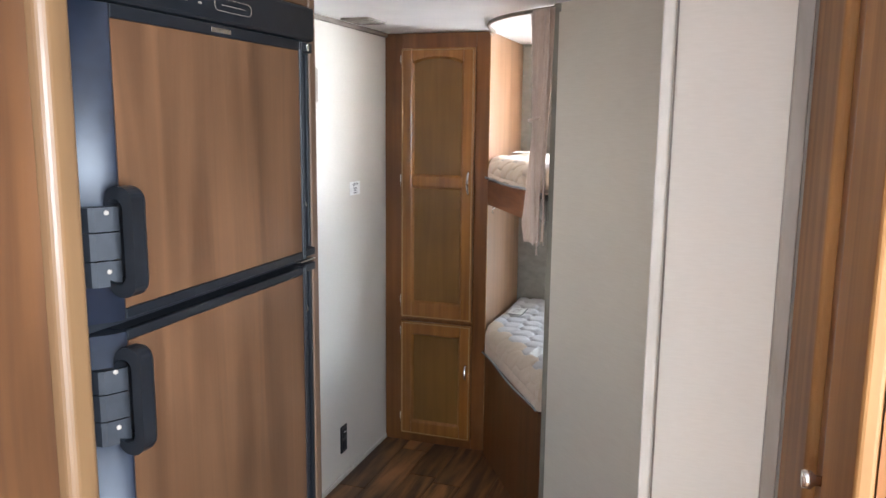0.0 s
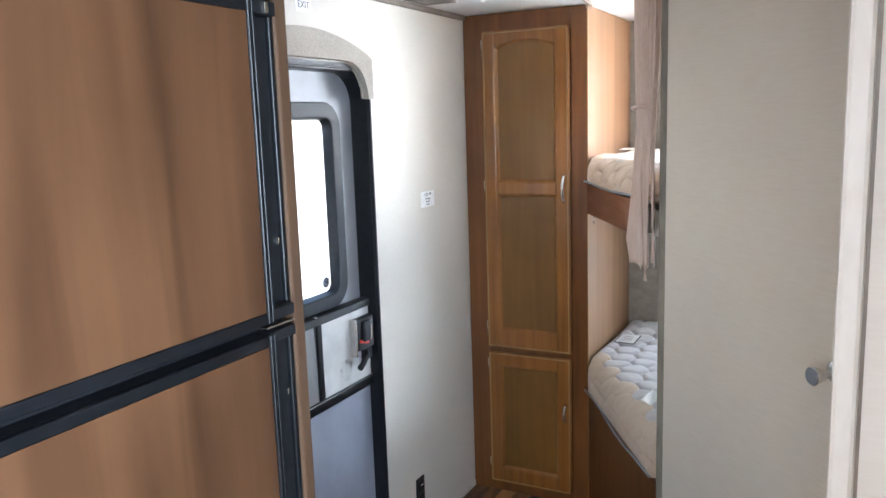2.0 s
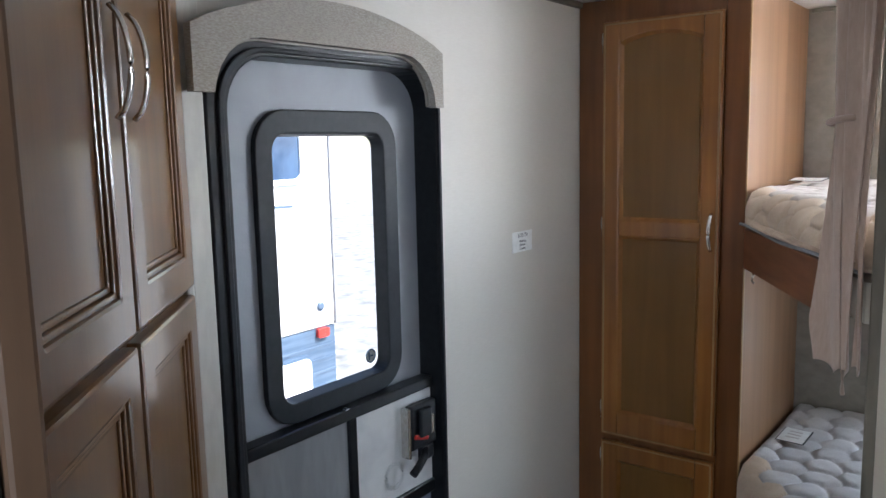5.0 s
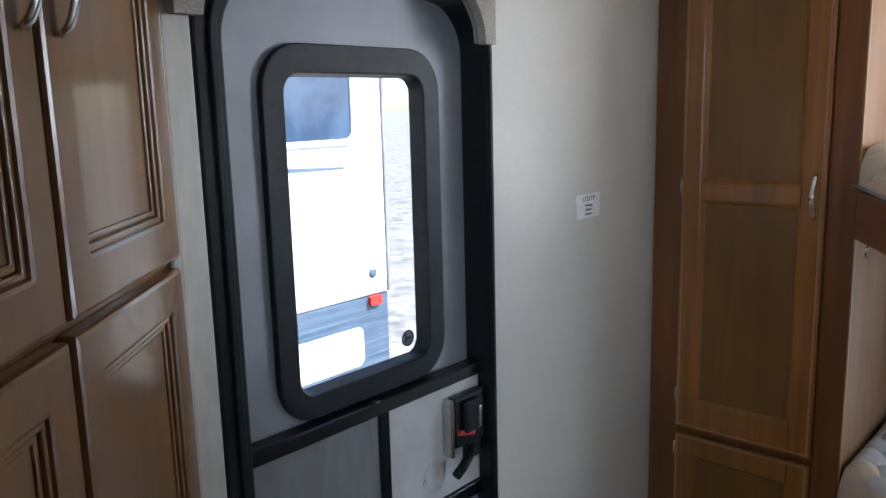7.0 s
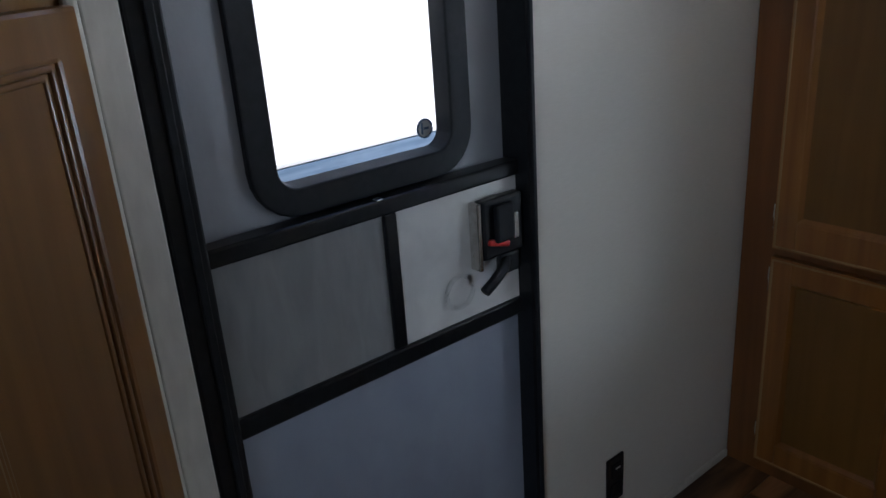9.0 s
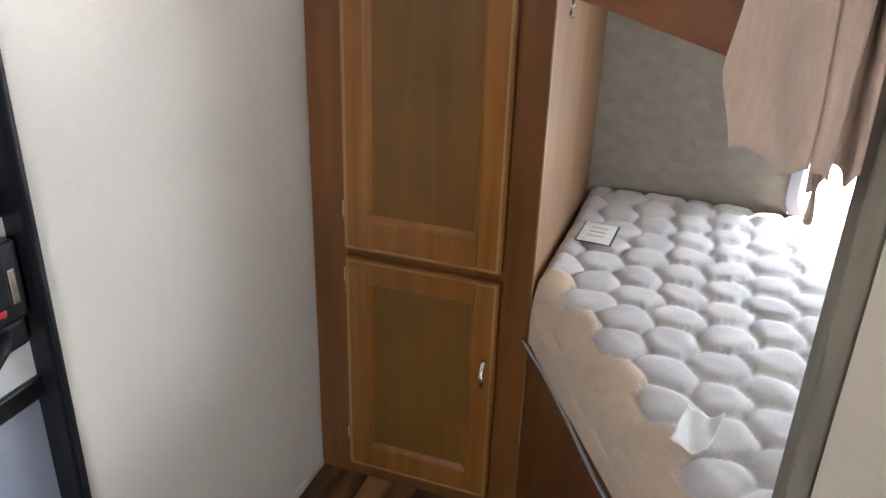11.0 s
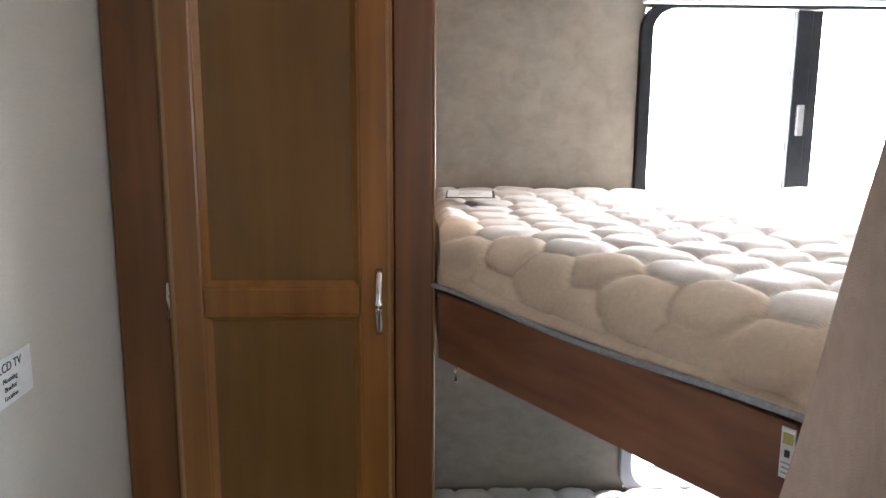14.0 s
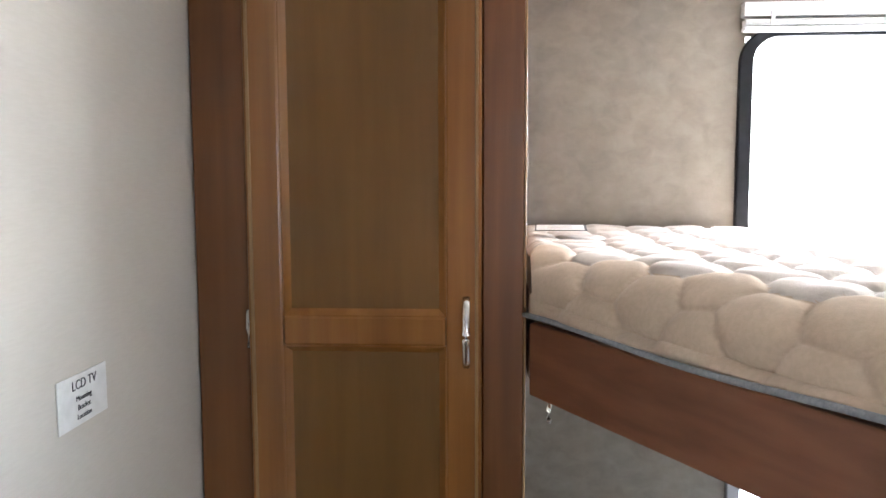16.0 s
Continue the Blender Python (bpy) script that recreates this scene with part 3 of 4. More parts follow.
# slanted pantry between refrigerator and entry door
pan = thing("pantry_cabinet", (0.2, 2.25, 0), "glossy brown panelled pantry cabinet set at an angle", "cabinet")
part("body", prism([(0.002, 2.535), (0.512, 1.987), (0.512, 1.981), (0.002, 1.981)], 0.0, H - 0.003, "z"), LACQ, pan)
PU = Vector((-0.682, 0.731, 0)).normalized()
PM = basis(Vector((0.500, 2.005, 0)), PU, Vector((-0.731, -0.682, 0)))
part("face_frame", cube(-0.012, 0.742, -0.006, -0.0005, 0, H - 0.004, m=PM), LACQ, pan)
PMd = PM @ Matrix.Translation((0, -0.006, 0))
for k, (a, b) in enumerate(((0.045, 0.380), (0.392, 0.727))):
    lf = panel_door(pan, PMd, a, b, 1.345, 1.935, 0.055, 0.058, 0.055, None, False, 0.021, LACQ, True)
    bent_handle(lf, PMd @ Matrix.Translation((b - 0.03 if k == 0 else a + 0.03, -0.021, 0)), 1.612, 1.742, 2.3, 0.42)
    lf = panel_door(pan, PMd, a, b, 0.10, 1.331, 0.055, 0.058, 0.055, None, False, 0.021, LACQ, True)

# ---- refrigerator in its enclosure ----
encl = thing("fridge_enclosure", (0.4, 1.6, 0), "wood-grain laminate enclosure round the refrigerator", "cabinet")
part("side_panel", cube(0.02, 0.700, -0.2, 1.247, 0, H - 0.003), CHERRY, encl)
part("edge_post", cube(0.640, 0.722, 1.248, 1.298, 0, H - 0.003, bev=0.013, seg=5), TAN, encl, "rounded honey-coloured edge post")
part("top_panel", cube(0.10, 0.690, 1.300, 1.953, 1.812, H - 0.003, bev=0.003), WALN, encl)
part("side_strip", cube(0.10, 0.692, 1.955, 1.980, 0, H - 0.003, bev=0.004), STRIPW, encl, "brown wooden edge strip")
part("plinth", cube(0.10, 0.66, 1.300, 1.953, 0, 0.26), WALN, encl)
fr = thing("refrigerator", (0.4, 1.62, 0.262), "black two-door refrigerator with walnut-look door panels", "refrigerator")
part("body", cube(0.08, 0.655, 1.302, 1.953, 0.262, 1.808, bev=0.003), BLACK, fr)
part("control_header", cube(0.655, 0.714, 1.302, 1.935, 1.742, 1.806, bev=0.006), BLACK, fr, "black glossy control panel")
part("control_outline", ring(rrect(1.602, 1.708, 1.761, 1.781, 0.0098, 5), rrect(1.6028, 1.7072, 1.7618, 1.7802, 0.0090, 5), 0.7141, 0.7150, "x"), TRIMG, fr)
part("control_line", cube(0.7141, 0.7150, 1.622, 1.688, 1.7705, 1.7714), TRIMG, fr)
for y in (1.527, 1.561):
    part("control_mark", cube(0.7141, 0.7150, y, y + 0.007, 1.765, 1.768), TRIMG, fr)
part("badge", cube(0.7122, 0.7134, 1.593, 1.647, 1.7268, 1.7342, bev=0.0004), CHROME, fr, "small plain silver badge")


def fridge_door(z0, z1, pz0, pz1, hz0, hz1, pin):
    d = part("door", cube(0.657, 0.7075, 1.367, 1.889, z0, z1, bev=0.004), BLACK, fr, "black-framed refrigerator door")
    part("door_panel", cube(0.7077, 0.7100, 1.374, 1.875, pz0, pz1), WALN, d, "walnut-look door panel")
    # swelling glossy edge profile on the handle side
    q = [(0.657, 1.304), (0.678, 1.304), (0.6805, 1.3145)]
    q += [(0.6810 + 0.0325 * (0.35 * w / 14 + 0.65 * math.sin(math.pi / 2 * w / 14)), 1.317 + 0.047 * w / 14) for w in range(1, 15)]
    q += [(0.7136, 1.3665), (0.7125, 1.3700), (0.7090, 1.3720), (0.657, 1.3720)]
    edge = part("door_trim", prism(q, z0 + 0.001, z1 - 0.001, "z"), EDGEB, d, "rounded satin black edge profile with blue sheen in its colour")
    for p in edge.data.polygons:
        p.use_smooth = len(p.vertices) == 4
    for a, b, x, bv in ((1.8755, 1.8815, 0.7138, 0.0025), (1.8845, 1.8885, 0.7125, 0.0018), (1.943, 1.953, 0.690, 0.003)):
        part("door_trim", cube(0.7077 if a < 1.9 else 0.6580, x, a, b, z0, z1, bev=bv, seg=3), BLACK, d)
    for a, b in ((z0, pz0 - 0.0005), (pz1 + 0.0005, z1)):
        part("door_trim", cube(0.7077, 0.7120, 1.372, 1.8754, a, b, bev=0.002), BLACK, d)
        part("end_cap", cube(0.660, 0.7040, 1.8895, 1.9420, a, b, bev=0.002), BLACKM, d)
    part("hinge_channel", cube(0.657, 0.684, 1.8895, 1.9425, z0 + 0.001, z1 - 0.001), BLACKM, d, "black recessed hinge channel")
    h = part("door_handle", ring(rrect(0.714, 0.757, hz0, hz1, 0.020, 6), rrect(0.7142, 0.742, hz0 + 0.017, hz1 - 0.017, 0.013, 6), 1.340, 1.372, "y", bev=0.008), BLACK, d, "black looped plastic handle")
    for a, b in ((0.114, 0.146), (0.076, 0.112), (0.040, 0.074)):
        part("mount_block", prism([(0.682, 1.3215), (0.7030, 1.3215), (0.7090, 1.3260), (0.7240, 1.3545), (0.7080, 1.3545)], hz0 - 0.026 + a, hz0 - 0.026 + b, "z"), BLACKM, h)
    for k in (hz1 - 0.035, hz1 - 0.114):
        part("screw", lathe([(0.0034, 0), (0.0034, 0.0012), (0.002, 0.0016)], Matrix.Translation((0.7162, 1.3395, k)) @ Matrix.Rotation(radians(-28), 4, "Z") @ Matrix.Rotation(radians(90), 4, "Y"), 10), TRIMG, h)
    part("hinge_pin", cube(0.6835, 0.6870, 1.936, 1.940, pin, pin + 0.010, bev=0.001), CHROME, d)
    return d


fridge_door(1.318, 1.740, 1.334, 1.721, 1.357, 1.505, 1.416)
fridge_door(0.268, 1.303, 0.284, 1.287, 1.136, 1.288, 1.197)
part("door_gap_rail", cube(0.657, 0.680, 1.304, 1.942, 1.3033, 1.3177), BLACKM, fr)
part("middle_hinge", cube(0.680, 0.705, 1.880, 1.940, 1.3085, 1.3120, bev=0.001), CHROME, fr)
part("top_hinge", cube(0.7035, 0.707, 1.917, 1.924, 1.724, 1.738, bev=0.001), CHROME, fr)

# ---- bunks ----
def front_y(x):
    """The slanted front edge of the bunks, then straight behind the bathroom wall."""
    return max(3.31, 3.97 - (x - 0.52) * 0.86 / 0.51)


PLAN = [(0.52, 4.66)] + [(x, front_y(x) + 0.02) for x in (0.52, 0.911)] + [(2.35, 3.33), (2.35, 4.66)]
bunk = thing("upper_bunk", (1.2, 4.2, 1.212), "upper bunk with red-brown wooden front board", "bunk bed")
part("front_board", cube(-0.002, 0.628, 0.0, 0.02, 1.212, 1.322, bev=0.003, m=DIAG), BOARD, bunk)
part("deck", prism([(x, y + (0.05 if y < 4 else 0)) for x, y in PLAN], 1.222, 1.300, "z"), TRIMW, bunk)
warn = part("warning_label", cube(0.613, 0.6275, -0.002, -0.0005, 1.266, 1.317, m=DIAG), LABEL, bunk, "white printed warning label with yellow block")
part("colour_block", cube(0.6155, 0.6255, -0.003, -0.0021, 1.301, 1.312, m=DIAG), YELL, warn, "yellow-green block")
part("print_mark", cube(0.618, 0.623, -0.003, -0.0021, 1.288, 1.295, m=DIAG), INK, warn)
for k in range(3):
    part("print_line", cube(0.6155, 0.6255, -0.003, -0.0021, 1.271 + k * 0.005, 1.2722 + k * 0.005, m=DIAG), PALEINK, warn)
base = thing("lower_bunk", (1.2, 4.2, 0), "lower bunk base with dark wooden front panel", "bunk bed")
part("front_panel", cube(-0.004, 0.815, 0.004, 0.022, 0.0, 0.500, bev=0.003, m=DIAG), DARKW, base)
part("deck", prism([(x, y + (0.05 if y < 4 else 0)) for x, y in PLAN], 0.42, 0.498, "z"), TRIMW, base)


def hexes(u, v, p):
    """A honeycomb of pitch p: the distance to its seams (0 on a seam, about p / 2 in a cell) and the cells' middles."""
    d1, d2 = np.full(u.shape, 9.0), np.full(u.shape, 9.0)
    mu, mv = np.zeros(u.shape), np.zeros(u.shape)
    h = p * 0.88
    r0, c0 = np.round(v / h), np.round(u / p)
    for i in (-1, 0, 1):
        for j in (-1, 0, 1, 2):
            r = r0 + i
            cx = (c0 + j + 0.5 * (np.abs(r) % 2) - 0.5) * p
            d = np.hypot(u - cx, v - r * h)
            mu, mv = np.where(d < d1, cx, mu), np.where(d < d1, r * h, mv)
            d2 = np.where(d < d1, d1, np.minimum(d2, d))
            d1 = np.minimum(d1, d)
    return 0.62 * (d2 - d1) / 2 + 0.38 * np.clip(p * 0.55 - d1, 0, None), mu, mv


def quilt(x, y, p):
    """The honeycomb with its columns running from front to back, each cell pulled a little out of true."""
    wx = x + 0.007 * np.sin(19 * y + 5 * x) + 0.004 * np.sin(47 * x + 31 * y)
    wy = y + 0.007 * np.sin(23 * x + 1) + 0.004 * np.sin(41 * y - 29 * x)
    return hexes(wy, wx, p)


def grid_part(name, t, gx, gy, gz, mats, pick, label):
    a, b = gx.shape
    o = spot(t)
    vs = np.stack([gx - o.x, gy - o.y, gz - o.z], -1).reshape(-1, 3)
    idx = np.arange(a * b).reshape(a, b)
    fs = np.stack([idx[:-1, :-1], idx[1:, :-1], idx[1:, 1:], idx[:-1, 1:]], -1).reshape(-1, 4)
    me = bpy.data.meshes.new(name)
    me.from_pydata(vs.tolist(), [], fs.tolist())
    for m in mats:
        me.materials.append(m)
    flat = pick[:-1, :-1].reshape(-1)
    for i, p in enumerate(me.polygons):
        p.use_smooth = True
        p.material_index = int(flat[i])
    ob = new(name, me)
    ob.parent = t
    tagged(ob, label)
    return ob


def mattress(name, z0, z1, ticking, label, border_lump=1.0):
    """A quilted foam mattress: a honeycomb that runs over the rolled edge into a tan border, piping at the foot."""
    t = thing(name, (1.2, 4.2, z0), label, "mattress")
    r, pitch = 0.095, 0.102
    xs = np.concatenate([np.linspace(0.522, 1.06, 150), np.linspace(1.07, 2.34, 90)])
    fy = np.array([front_y(x) for x in xs])
    slant = fy > 3.3101
    slope = np.where(slant, 0.51, 1.0)
    nxv, nyv = np.where(slant, -0.86, 0.0)[:, None], np.where(slant, -0.51, -1.0)[:, None]
    ny = 130
    k = np.linspace(0, 1, ny) ** 2.0
    X = np.repeat(xs[:, None], ny, 1)
    Y = fy[:, None] + (4.655 - fy[:, None]) * k[None, :]
    front = (Y - fy[:, None]) * slope[:, None]
    d = np.minimum(front, np.minimum((X - 0.522) * 2.2 + 0.030, 4.66 - Y + 0.06))
    e = np.clip(d / r, 0, 1)
    over = r - r * np.arcsin(np.clip(1 - front / r, 0, 1))
    lay = np.where(front < r, over - front, 0)
    seam, my, mx = quilt(X - nxv * lay, Y - nyv * lay, pitch)
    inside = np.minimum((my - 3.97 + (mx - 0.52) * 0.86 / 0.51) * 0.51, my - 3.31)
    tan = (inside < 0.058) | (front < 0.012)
    puff = np.clip(seam / (pitch * 0.30), 0, 1)
    puff = 1 - (1 - puff) ** 3.2
    Z = z1 - r * (1 - np.sqrt(np.clip(1 - (1 - e) ** 2, 0, 1))) * 0.85
    Z += 0.005 * np.sin(X * 7) * np.sin(Y * 6 + 1) + 0.0013 * np.sin(X * 61 + 3 * np.sin(Y * 23)) * np.sin(Y * 47)
    Z += 0.016 * np.exp(-((X - 0.522) / 0.06) ** 2 - (front / 0.16) ** 2) + 0.0016 * np.sin(X * 90 + 40 * Y) * np.sin(Y * 75 - 20 * X) * np.exp(-(front / 0.07) ** 2)
    tilt = np.clip(front / r, 0.25, 1)
    lump = 0.0135 * (puff - 0.95) * np.where(tan, border_lump, 1.0)
    Z += lump * tilt
    out = lump * (1 - tilt) * np.clip((X - 0.522) / 0.05, 0, 1)
    TX_, TY_ = X + nxv * out, Y + nyv * out
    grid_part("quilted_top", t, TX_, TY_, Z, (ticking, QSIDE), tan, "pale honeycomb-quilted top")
    # the border below the rolled front edge carries the same cells down to the piping
    ns = 22
    Q = np.repeat(np.linspace(0, 1, ns)[None, :], len(xs), 0)
    zb = z0 + 0.006 + (Z[:, :1] - z0 - 0.006) * Q
    drop = (over[:, :1] - front[:, :1]) - (Z[:, :1] - zb)
    seam, my, mx = quilt(X[:, :1] - nxv * drop, Y[:, :1] - nyv * drop, pitch)
    puff = np.clip(seam / (pitch * 0.32), 0, 1)
    puff = 1 - (1 - puff) ** 3.2
    S = (xs - xs[0])[:, None]
    fade = np.clip(S / 0.04, 0, 1)
    bulge = out[:, :1] * Q ** 2 + (0.010 * np.sin(np.pi * Q) ** 0.7 + 0.012 * (puff - 0.9) * border_lump * np.clip((Q - 0.3) * 2.2, 0, 1) * (1 - Q ** 2)) * fade
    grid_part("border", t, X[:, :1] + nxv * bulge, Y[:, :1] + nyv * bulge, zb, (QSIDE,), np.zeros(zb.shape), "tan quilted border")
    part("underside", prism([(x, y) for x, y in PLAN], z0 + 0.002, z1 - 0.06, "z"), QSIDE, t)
    pts = [DIAG @ Vector((u, -0.010 + 0.004 * math.sin(u * 9), z0 + 0.008 + 0.004 * math.sin(u * 11 + z0))) for u in np.linspace(0.0, 0.77, 60)]
    part("piping", tube(pts, 0.0042, 8), PIPE, t, "grey-blue piping", smooth=True)
    return t


def care_label(parent, x, y, z, w, h, turn, lean=5):
    m = Matrix.Translation((x, y, z)) @ Matrix.Rotation(radians(turn), 4, "Z") @ Matrix.Rotation(radians(lean), 4, "X")
    tag = part("care_label", cube(-w / 2, w / 2, -h / 2, h / 2, -0.0006, 0.0002, m=m), INK, parent, "white printed mattress label with dark border")
    part("label_face", cube(-w / 2 + 0.003, w / 2 - 0.005, -h / 2 + 0.004, h / 2 - 0.002, 0.0003, 0.0007, m=m), LABEL, tag)
    for k in range(3):
        part("print_line", cube(-w * 0.25, w * 0.22, h * (0.22 - k * 0.2), h * (0.27 - k * 0.2), 0.0009, 0.0011, m=m), PALEINK, tag)


m_up = mattress("upper_mattress", 1.324, 1.424, QUILT, "quilted mattress with tan border on the upper bunk")
m_lo = mattress("lower_mattress", 0.500, 0.632, QLOW, "grey-white quilted mattress with tan border on the lower bunk", 0.3)
care_label(m_up, 0.597, 4.355, 1.4385, 0.10, 0.080, -4, 4)
care_label(m_lo, 0.600, 4.292, 0.6410, 0.085, 0.105, -4)

# curled slip left lying on the lower mattress
slip = thing("paper_slip", (0.862, 3.575, 0.648), "small curled white slip lying on the lower mattress", "paper")
gu, gv = np.meshgrid(np.linspace(-1, 1, 14), np.linspace(-1, 1, 18), indexing="ij")
sx = 0.862 + 0.026 * gu + 0.010 * gv
sy = 3.575 + 0.042 * gv - 0.006 * gu
sz = 0.6505 + 0.012 * gu ** 2 + 0.010 * np.clip(gv, 0, None) ** 2 + 0.003 * np.sin(5 * gu + 3 * gv)
sheet = grid_part("sheet", slip, sx, sy, sz, (LABEL,), np.zeros(sx.shape), "")
sheet.modifiers.new("paper", "SOLIDIFY").thickness = 0.0006

# coat hook under the upper bunk board
hook = thing("coat_hook", (0.55, 3.985, 1.212), "small nickel hook under the bunk board", "hook")
part("hook", tube([(0.556, 3.985, 1.211), (0.552, 3.968, 1.204), (0.548, 3.960, 1.192), (0.548, 3.958, 1.180), (0.550, 3.966, 1.174)], 0.0035, 8), CHROME, hook, smooth=True)

# ---- bunk curtain on its ceiling track ----
track = thing("curtain_track", (0.72, 3.6, H), "thin curved grey ceiling curtain track", "curtain track")
pts = [DIAG @ Vector((u, 0.02 - 0.12 * math.sin(math.pi * u / 0.82), H - 0.010)) for u in np.linspace(0.01, 0.82, 24)]
part("rail", tube(pts, 0.008, 8), TRIMG, track, smooth=True)
part("end_hook", tube([(0.535, 3.945, H - 0.012), (0.530, 3.93, H - 0.018), (0.536, 3.922, H - 0.027), (0.545, 3.93, H - 0.030)], 0.0022, 6), CHROME, track, smooth=True)
curt = thing("bunk_curtain", (0.89, 3.35, 1.1), "pinkish-beige bunk curtain gathered and tied back", "curtain")


def curtain_panel(name, keys, pleats, depth, off, phase, rise=0.0, label=""):
    """A hanging cloth: keys give height, left and right along the track; pleats fold it across."""
    nz, nu = 70, 120
    zs = np.linspace(keys[0][0], keys[-1][0], nz)
    kz = [k[0] for k in keys]
    lft, rgt = np.interp(zs, kz, [k[1] for k in keys]), np.interp(zs, kz, [k[2] for k in keys])
    for _ in range(2):
        lft[1:-1] = (lft[:-2] + 2 * lft[1:-1] + lft[2:]) / 4
        rgt[1:-1] = (rgt[:-2] + 2 * rgt[1:-1] + rgt[2:]) / 4
    bm = bmesh.new()
    rows = []
    for j, z in enumerate(zs):
        row = []
        for i in range(nu):
            w = i / (nu - 1)
            sway = 0.008 * math.sin(3.1 * w + 5 * z + phase)
            fold = depth * math.sin(pleats * math.tau * w + phase + 0.9 * math.sin(4 * z)) * (0.6 + 0.4 * math.sin(2.3 * w + phase))
            lift = 0.008 * math.sin(pleats * math.tau * w + 1) * max(0.0, 1 - j / 8)
            row.append(bm.verts.new(DIAG @ Vector((lft[j] + (rgt[j] - lft[j]) * w, off + fold + sway, z + lift + rise * w * (1 - j / (nz - 1)) ** 3))))
        rows.append(row)
    for u, v in zip(rows, rows[1:]):
        for i in range(nu - 1):
            bm.faces.new((u[i], u[i + 1], v[i + 1], v[i]))
    ob = part(name, bm, CLOTH, curt, label, smooth=True)
    so = ob.modifiers.new("cloth", "SOLIDIFY")
    so.thickness = 0.002
    return ob


curtain_panel("curtain_cloth", [(1.136, 0.668, 0.786), (1.165, 0.655, 0.788), (1.205, 0.624, 0.790), (1.25, 0.634, 0.788), (1.32, 0.648, 0.786), (1.45, 0.668, 0.782), (1.56, 0.688, 0.784), (1.60, 0.697, 0.782), (1.66, 0.690, 0.788), (1.977, 0.674, 0.80)], 1.0, 0.007, -0.036, 0.4, 0.016)
curtain_panel("curtain_cloth", [(1.140, 0.764, 0.812), (1.2, 0.758, 0.815), (1.4, 0.758, 0.818), (1.58, 0.758, 0.826), (1.977, 0.752, 0.842)], 1.2, 0.008, -0.030, 2.0, 0.012)
# third fold added to cover the gap, which is only dark shade
curtain_panel("curtain_cloth", [(1.152, 0.775, 0.828), (1.5, 0.780, 0.832), (1.977, 0.785, 0.836)], 1.0, 0.004, -0.017, 1.1, 0.01)
bm = tube([DIAG @ Vector((0.752 + 0.043 * math.cos(a), -0.037 + 0.017 * math.sin(a), 1.598 + 0.004 * math.cos(a))) for a in np.linspace(0, math.tau, 25)[:-1]], 0.006, 8, True)
part("tie_band", bm, CLOTH, curt, smooth=True)
part("tie_strap", tube([DIAG @ Vector((0.80, -0.036, 1.16)), DIAG @ Vector((0.802, -0.036, 1.125)), DIAG @ Vector((0.799, -0.034, 1.115))], 0.004, 6), CLOTH, curt, smooth=True)

# ---- rear windows ----
def rear_window(name, z0, z1, frame_mat, label, mull):
    w = thing(name, (1.485, 4.67, z0), label, "window", kind="structure")
    o, i = rrect(1.022, 1.958, z0, z1, 0.075), rrect(1.053, 1.924, z0 + 0.030, z1 - 0.018, 0.055)
    part("window_frame", ring(o, i, 4.68, 4.655, "y", bev=0.004), frame_mat, w)
    p = part("pane", cube(1.036, 1.934, 4.690, 4.694, z0 + 0.022, z1 - 0.018), GLASS, w)
    p.visible_shadow = False
    if mull:
        mu = part("mullion", cube(1.402, 1.442, 4.660, 4.688, z0 + 0.02, z1 - 0.02, bev=0.003), frame_mat, w)
        part("mullion", cube(1.444, 1.468, 4.668, 4.688, z0 + 0.02, z1 - 0.02, bev=0.003), frame_mat, w)
        part("window_latch", cube(1.415, 1.432, 4.650, 4.662, 1.55, 1.625, bev=0.003), SCREEN, mu)
    return w


rear_window("window_1", 1.350, 1.868, FRAMEW, "black-framed sliding window over the upper bunk", True)
rear_window("window_2", 0.598, 1.05, GREYD, "grey-framed window beside the lower bunk", False)
blind = thing("window_blind", (1.47, 4.64, 1.865), "white slatted blind drawn up over the window", "blind")
part("headrail", cube(1.018, 1.968, 4.622, 4.653, 1.889, 1.920, bev=0.003), WHITEP, blind)
for k in range(4):
    part("slat", cube(1.021, 1.964, 4.620, 4.650, 1.8795 - k * 0.0035, 1.8815 - k * 0.0035), WHITEP, blind)
part("bottom_rail", cube(1.019, 1.966, 4.619, 4.651, 1.857, 1.867, bev=0.004), WHITEP, blind)
for x in (1.075, 1.80):
    part("bracket", cube(x, x + 0.008, 4.616, 4.622, 1.868, 1.90, bev=0.001), WHITEP, blind)
part("cord_lock", cube(1.105, 1.130, 4.612, 4.622, 1.856, 1.884, bev=0.004), CLEAR, blind)

# ---- bathroom door with its knob; wooden casing further on ----
bd = thing("door_2", (1.15, 3.05, 0), "closed beige linen-faced bathroom door", "door", kind="structure")
part("door_panel", cube(0.022, 0.662, -0.006, 0.003, 0.02, 1.96, bev=0.002, m=BATH), PAPER_DOOR, bd)
part("door_edge", cube(0.664, 0.690, -0.008, 0.003, 0.0, H - 0.002, bev=0.002, m=BATH), TRIMW, bd)
KM = BATH @ Matrix.Translation((0.644, -0.006, 1.048)) @ Matrix.Rotation(radians(90), 4, "X")
part("door_knob", lathe([(0.0085, 0), (0.0085, 0.016), (0.0105, 0.026), (0.0150, 0.042), (0.0182, 0.054), (0.0190, 0.0595), (0.0178, 0.0605)], KM, 28), CHROME, bd, "brushed nickel tulip knob")
part("rosette", lathe([(0.024, -0.001), (0.024, 0.003), (0.020, 0.005), (0.011, 0.006)], KM), CHROME, bd, smooth=True)
part("hinge_leaf", cube(0.668, 0.682, -0.011, -0.008, 0.72, 0.80, bev=0.001, m=BATH), CHROME, bd)
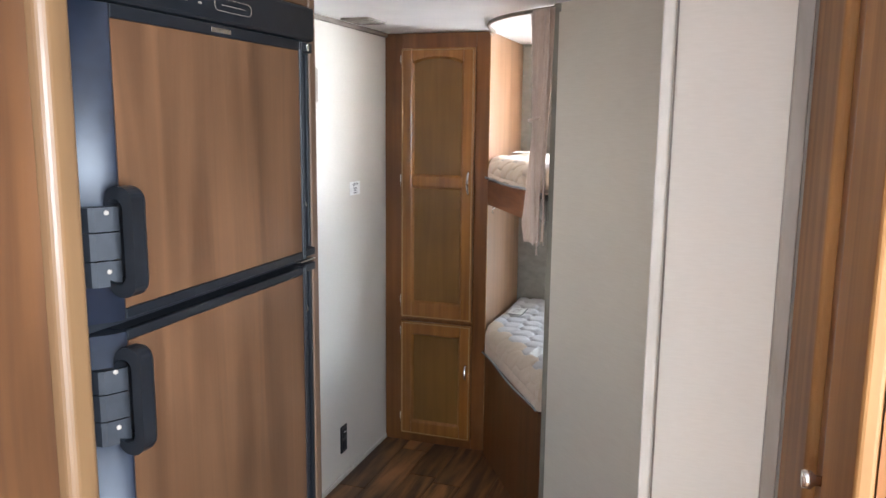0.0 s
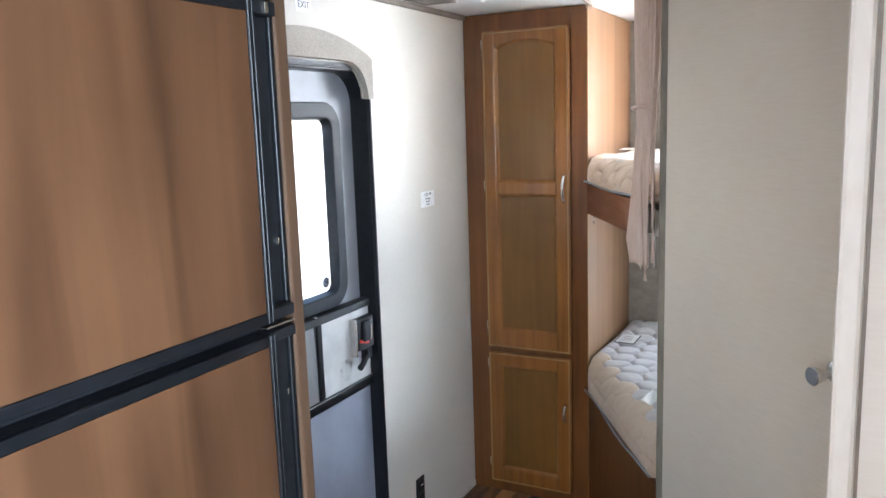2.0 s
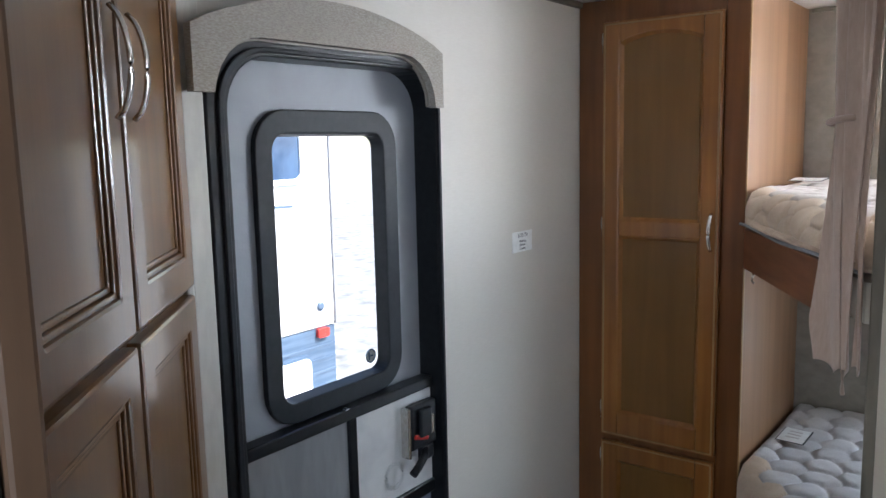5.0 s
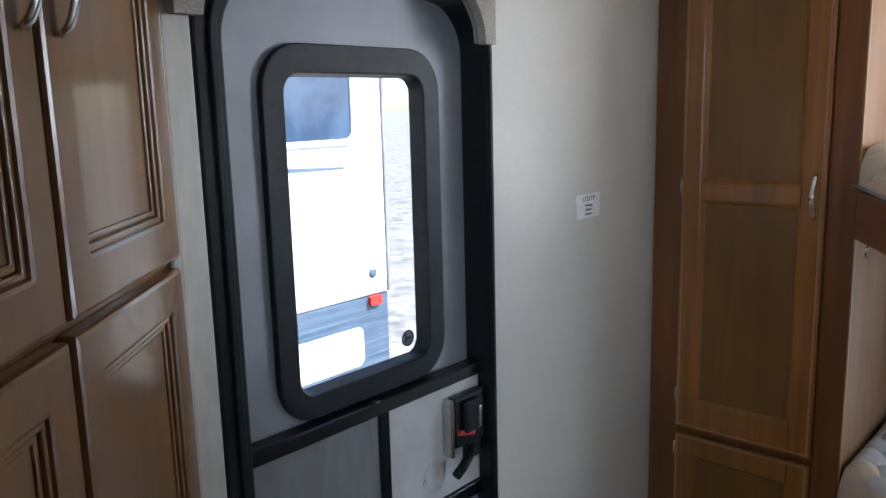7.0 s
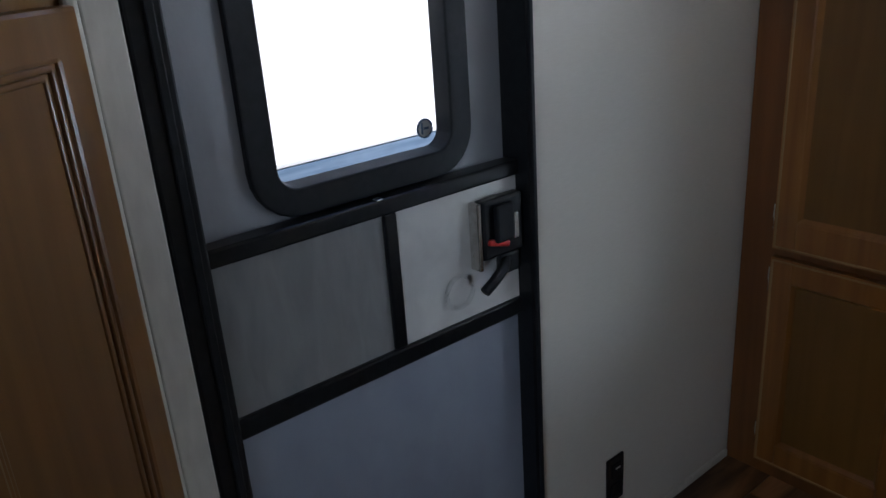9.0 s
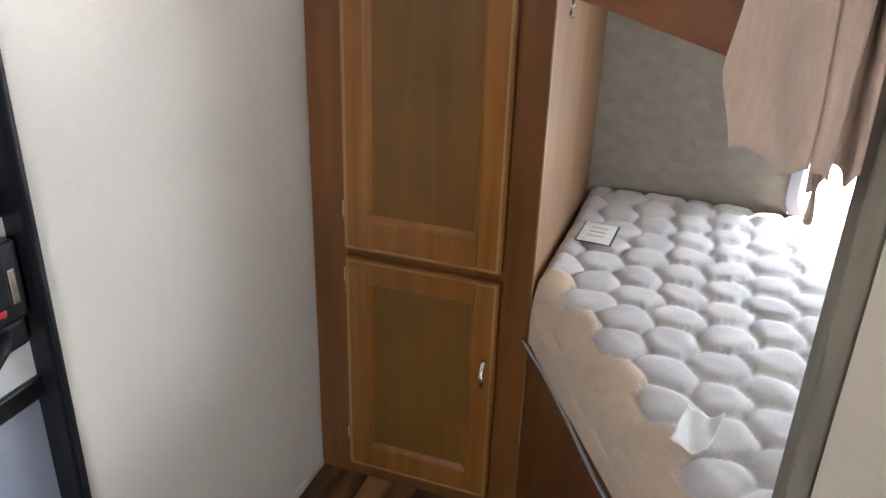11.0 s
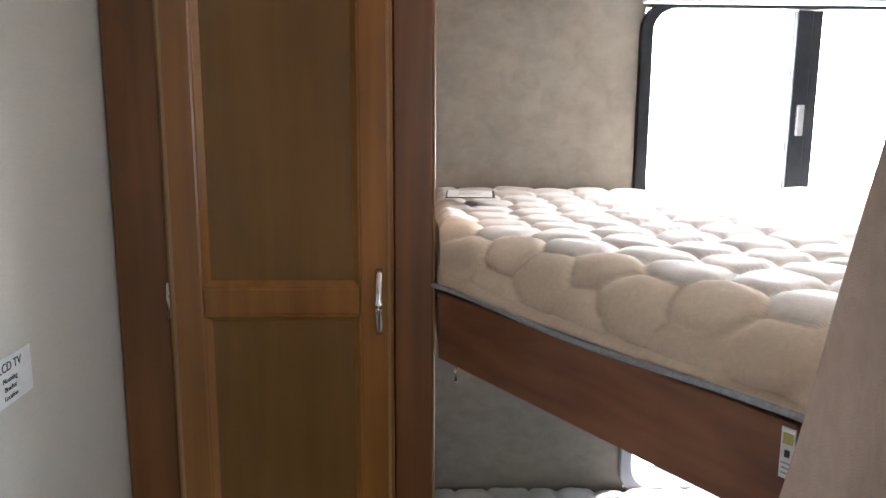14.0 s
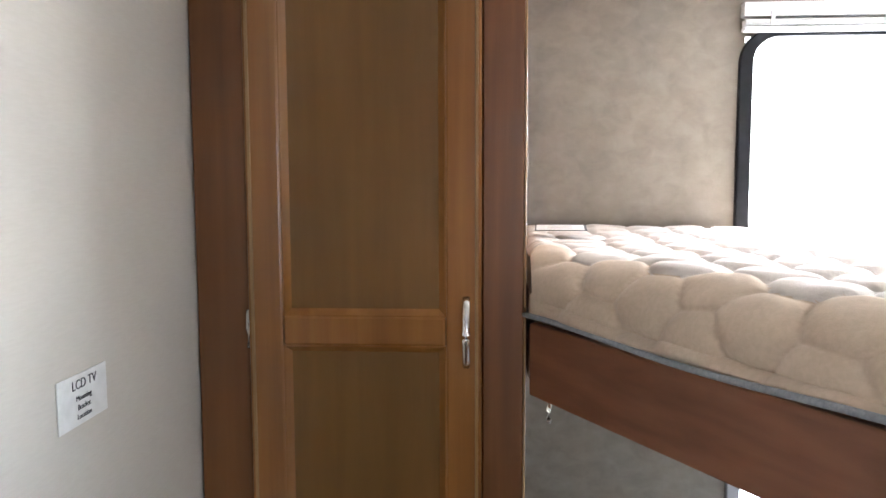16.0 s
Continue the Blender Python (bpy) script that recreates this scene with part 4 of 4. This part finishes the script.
part("hinge_leaf", cube(0.668, 0.682, -0.011, -0.008, 1.72, 1.80, bev=0.001, m=BATH), WHITEP, bd)

case = thing("tall_cabinet", (1.98, 1.54, 0), "tall honey-stained wooden cabinet beside the bathroom wall", "cabinet")
# depth runs out of view, added to shade the bathroom wall panel
part("body", cube(1.612, 2.355, 1.222, 1.796, 0, H - 0.003), WOODF, case)
# taupe strip that paints the shadow band between wall and cabinet
part("edge_batten", cube(1.571, 1.594, 1.778, 1.7965, 0, H - 0.003, bev=0.003), TAUPE, case, "taupe strip coloured as the shadow band beside the wall")
part("side_panel", cube(1.6040, 1.6118, 1.7385, 1.7775, 0, H - 0.003), SATIN, case)
part("post", cube(1.592, 1.6118, 1.492, 1.738, 0, H - 0.003, bev=0.008, seg=4), SATIN, case)
part("corner_gap", cube(1.606, 1.6118, 1.3820, 1.4915, 0, H - 0.003), WOODF, case)
part("front_panel", cube(1.594, 1.6118, 1.222, 1.3815, 0, H - 0.003, bev=0.005, seg=3), SATIN, case)
part("catch", lathe([(0.006, 0), (0.006, 0.010), (0.011, 0.015), (0.010, 0.024)], Matrix.Translation((1.606, 1.432, 1.198)) @ Matrix.Rotation(radians(-90), 4, "Y"), 12), CHROME, case, "small metal catch", smooth=True)

# ---- outside: the ground and the trailer parked alongside ----
GZ = -0.72
tagged(part("ground", cube(-400, 400, -400, 400, GZ - 0.3, GZ), GRAVEL), "gravel storage lot with dry grass", "ground", kind="structure")
TX = -2.6
tr = thing("parked_trailer", (TX - 1.2, 1.5, GZ), "white travel trailer with a dark skirt parked alongside", "trailer")
part("body", cube(TX - 2.4, TX, -3.0, 5.50, 0.36, 2.6, bev=0.03), BODYW, tr)
part("corner_trim", cube(TX - 0.02, TX + 0.012, 5.478, 5.502, 0.37, 2.55, bev=0.004), SCREEN, tr, "grey corner moulding")
part("skirt", cube(TX - 2.38, TX - 0.008, -2.98, 5.48, -0.16, 0.36), BODYD, tr, "dark lower skirt with bloom blue in its colour")
for k in range(5):
    part("skirt_rib", cube(TX - 0.010, TX - 0.002, -2.98, 5.48, -0.13 + k * 0.09, -0.115 + k * 0.09), BODYD, tr)
tw = part("window", ring(rrect(4.50, 5.25, 1.33, 1.86, 0.07), rrect(4.535, 5.215, 1.365, 1.825, 0.05), TX - 0.01, TX + 0.018, "x", bev=0.004), WHITEP, tr, "tinted trailer window")
part("pane", prism(rrect(4.53, 5.22, 1.36, 1.83, 0.05), TX + 0.001, TX + 0.006, "x"), TINT, tw)
hatch = part("hatch", prism(rrect(4.52, 5.24, -0.07, 0.185, 0.05), TX - 0.02, TX + 0.012, "x"), BODYW, tr, "white storage hatch")
part("hatch_seal", ring(rrect(4.50, 5.26, -0.09, 0.205, 0.06), rrect(4.52, 5.24, -0.07, 0.185, 0.05), TX - 0.02, TX + 0.008, "x"), BODYD, hatch)
part("marker_light", prism(rrect(5.31, 5.41, 0.30, 0.36, 0.012, 3), TX - 0.008, TX + 0.02, "x"), RED, tr, "red side marker light")
part("fill_cap", lathe([(0.03, 0), (0.03, 0.01), (0.02, 0.016)], Matrix.Translation((TX, 5.35, 0.51)) @ Matrix.Rotation(radians(90), 4, "Y")), BODYD, tr, "round dark cap")
part("stripe", prism([(-2.9 + 8.05 * i / 20, 1.20 + 0.07 * math.sin(math.pi * (0.15 + 0.85 * i / 20)) ** 0.7) for i in range(21)] + [(5.15 - 8.05 * i / 20, 1.185 + 0.03 * math.sin(math.pi * (1 - 0.85 * i / 20)) ** 0.7) for i in range(21)], TX + 0.0005, TX + 0.003, "x"), BODYD, tr, "dark swoosh stripe with bloom blue in its colour")
part("stripe", cube(TX, TX + 0.004, -2.9, 4.49, 1.385, 1.425), BODYD, tr)
for y in (-0.4, 0.5):
    wh = part("wheel", lathe([(0.20, 0), (0.33, 0.02), (0.35, 0.06), (0.35, 0.16), (0.33, 0.20)], Matrix.Translation((TX - 0.22, y, GZ + 0.35)) @ Matrix.Rotation(radians(90), 4, "Y"), 28), BLACKM, tr)
part("stabilizer_jack", cube(TX - 0.4, TX - 0.32, 5.0, 5.08, GZ, -0.15, bev=0.005), BODYD, tr)

# ---- floor planks ----
W = 0.131
rng = random.Random(4)
plank_mesh = {}
for i in range(18):
    y = -3.2
    first = True
    while y < 4.65:
        ln = rng.choice((0.75, 0.95, 1.2))
        if first:
            ln, first = rng.choice((0.35, 0.55, 0.75)), False
        ln = round(min(ln, 4.66 - y), 2)
        if ln < 0.04:
            break
        if ln not in plank_mesh:
            b2 = box(bmesh.new(), 0.0012, W - 0.0012, 0.0012, ln - 0.0012, -0.012, 0.0, bev=0.0015, seg=1)
            me = bpy.data.meshes.new("plank")
            b2.to_mesh(me)
            b2.free()
            me.materials.append(PLANK)
            plank_mesh[ln] = me
        ob = new("plank", plank_mesh[ln])
        ob.parent = floor
        ob.location = (i * W, y, 0)
        y += ln
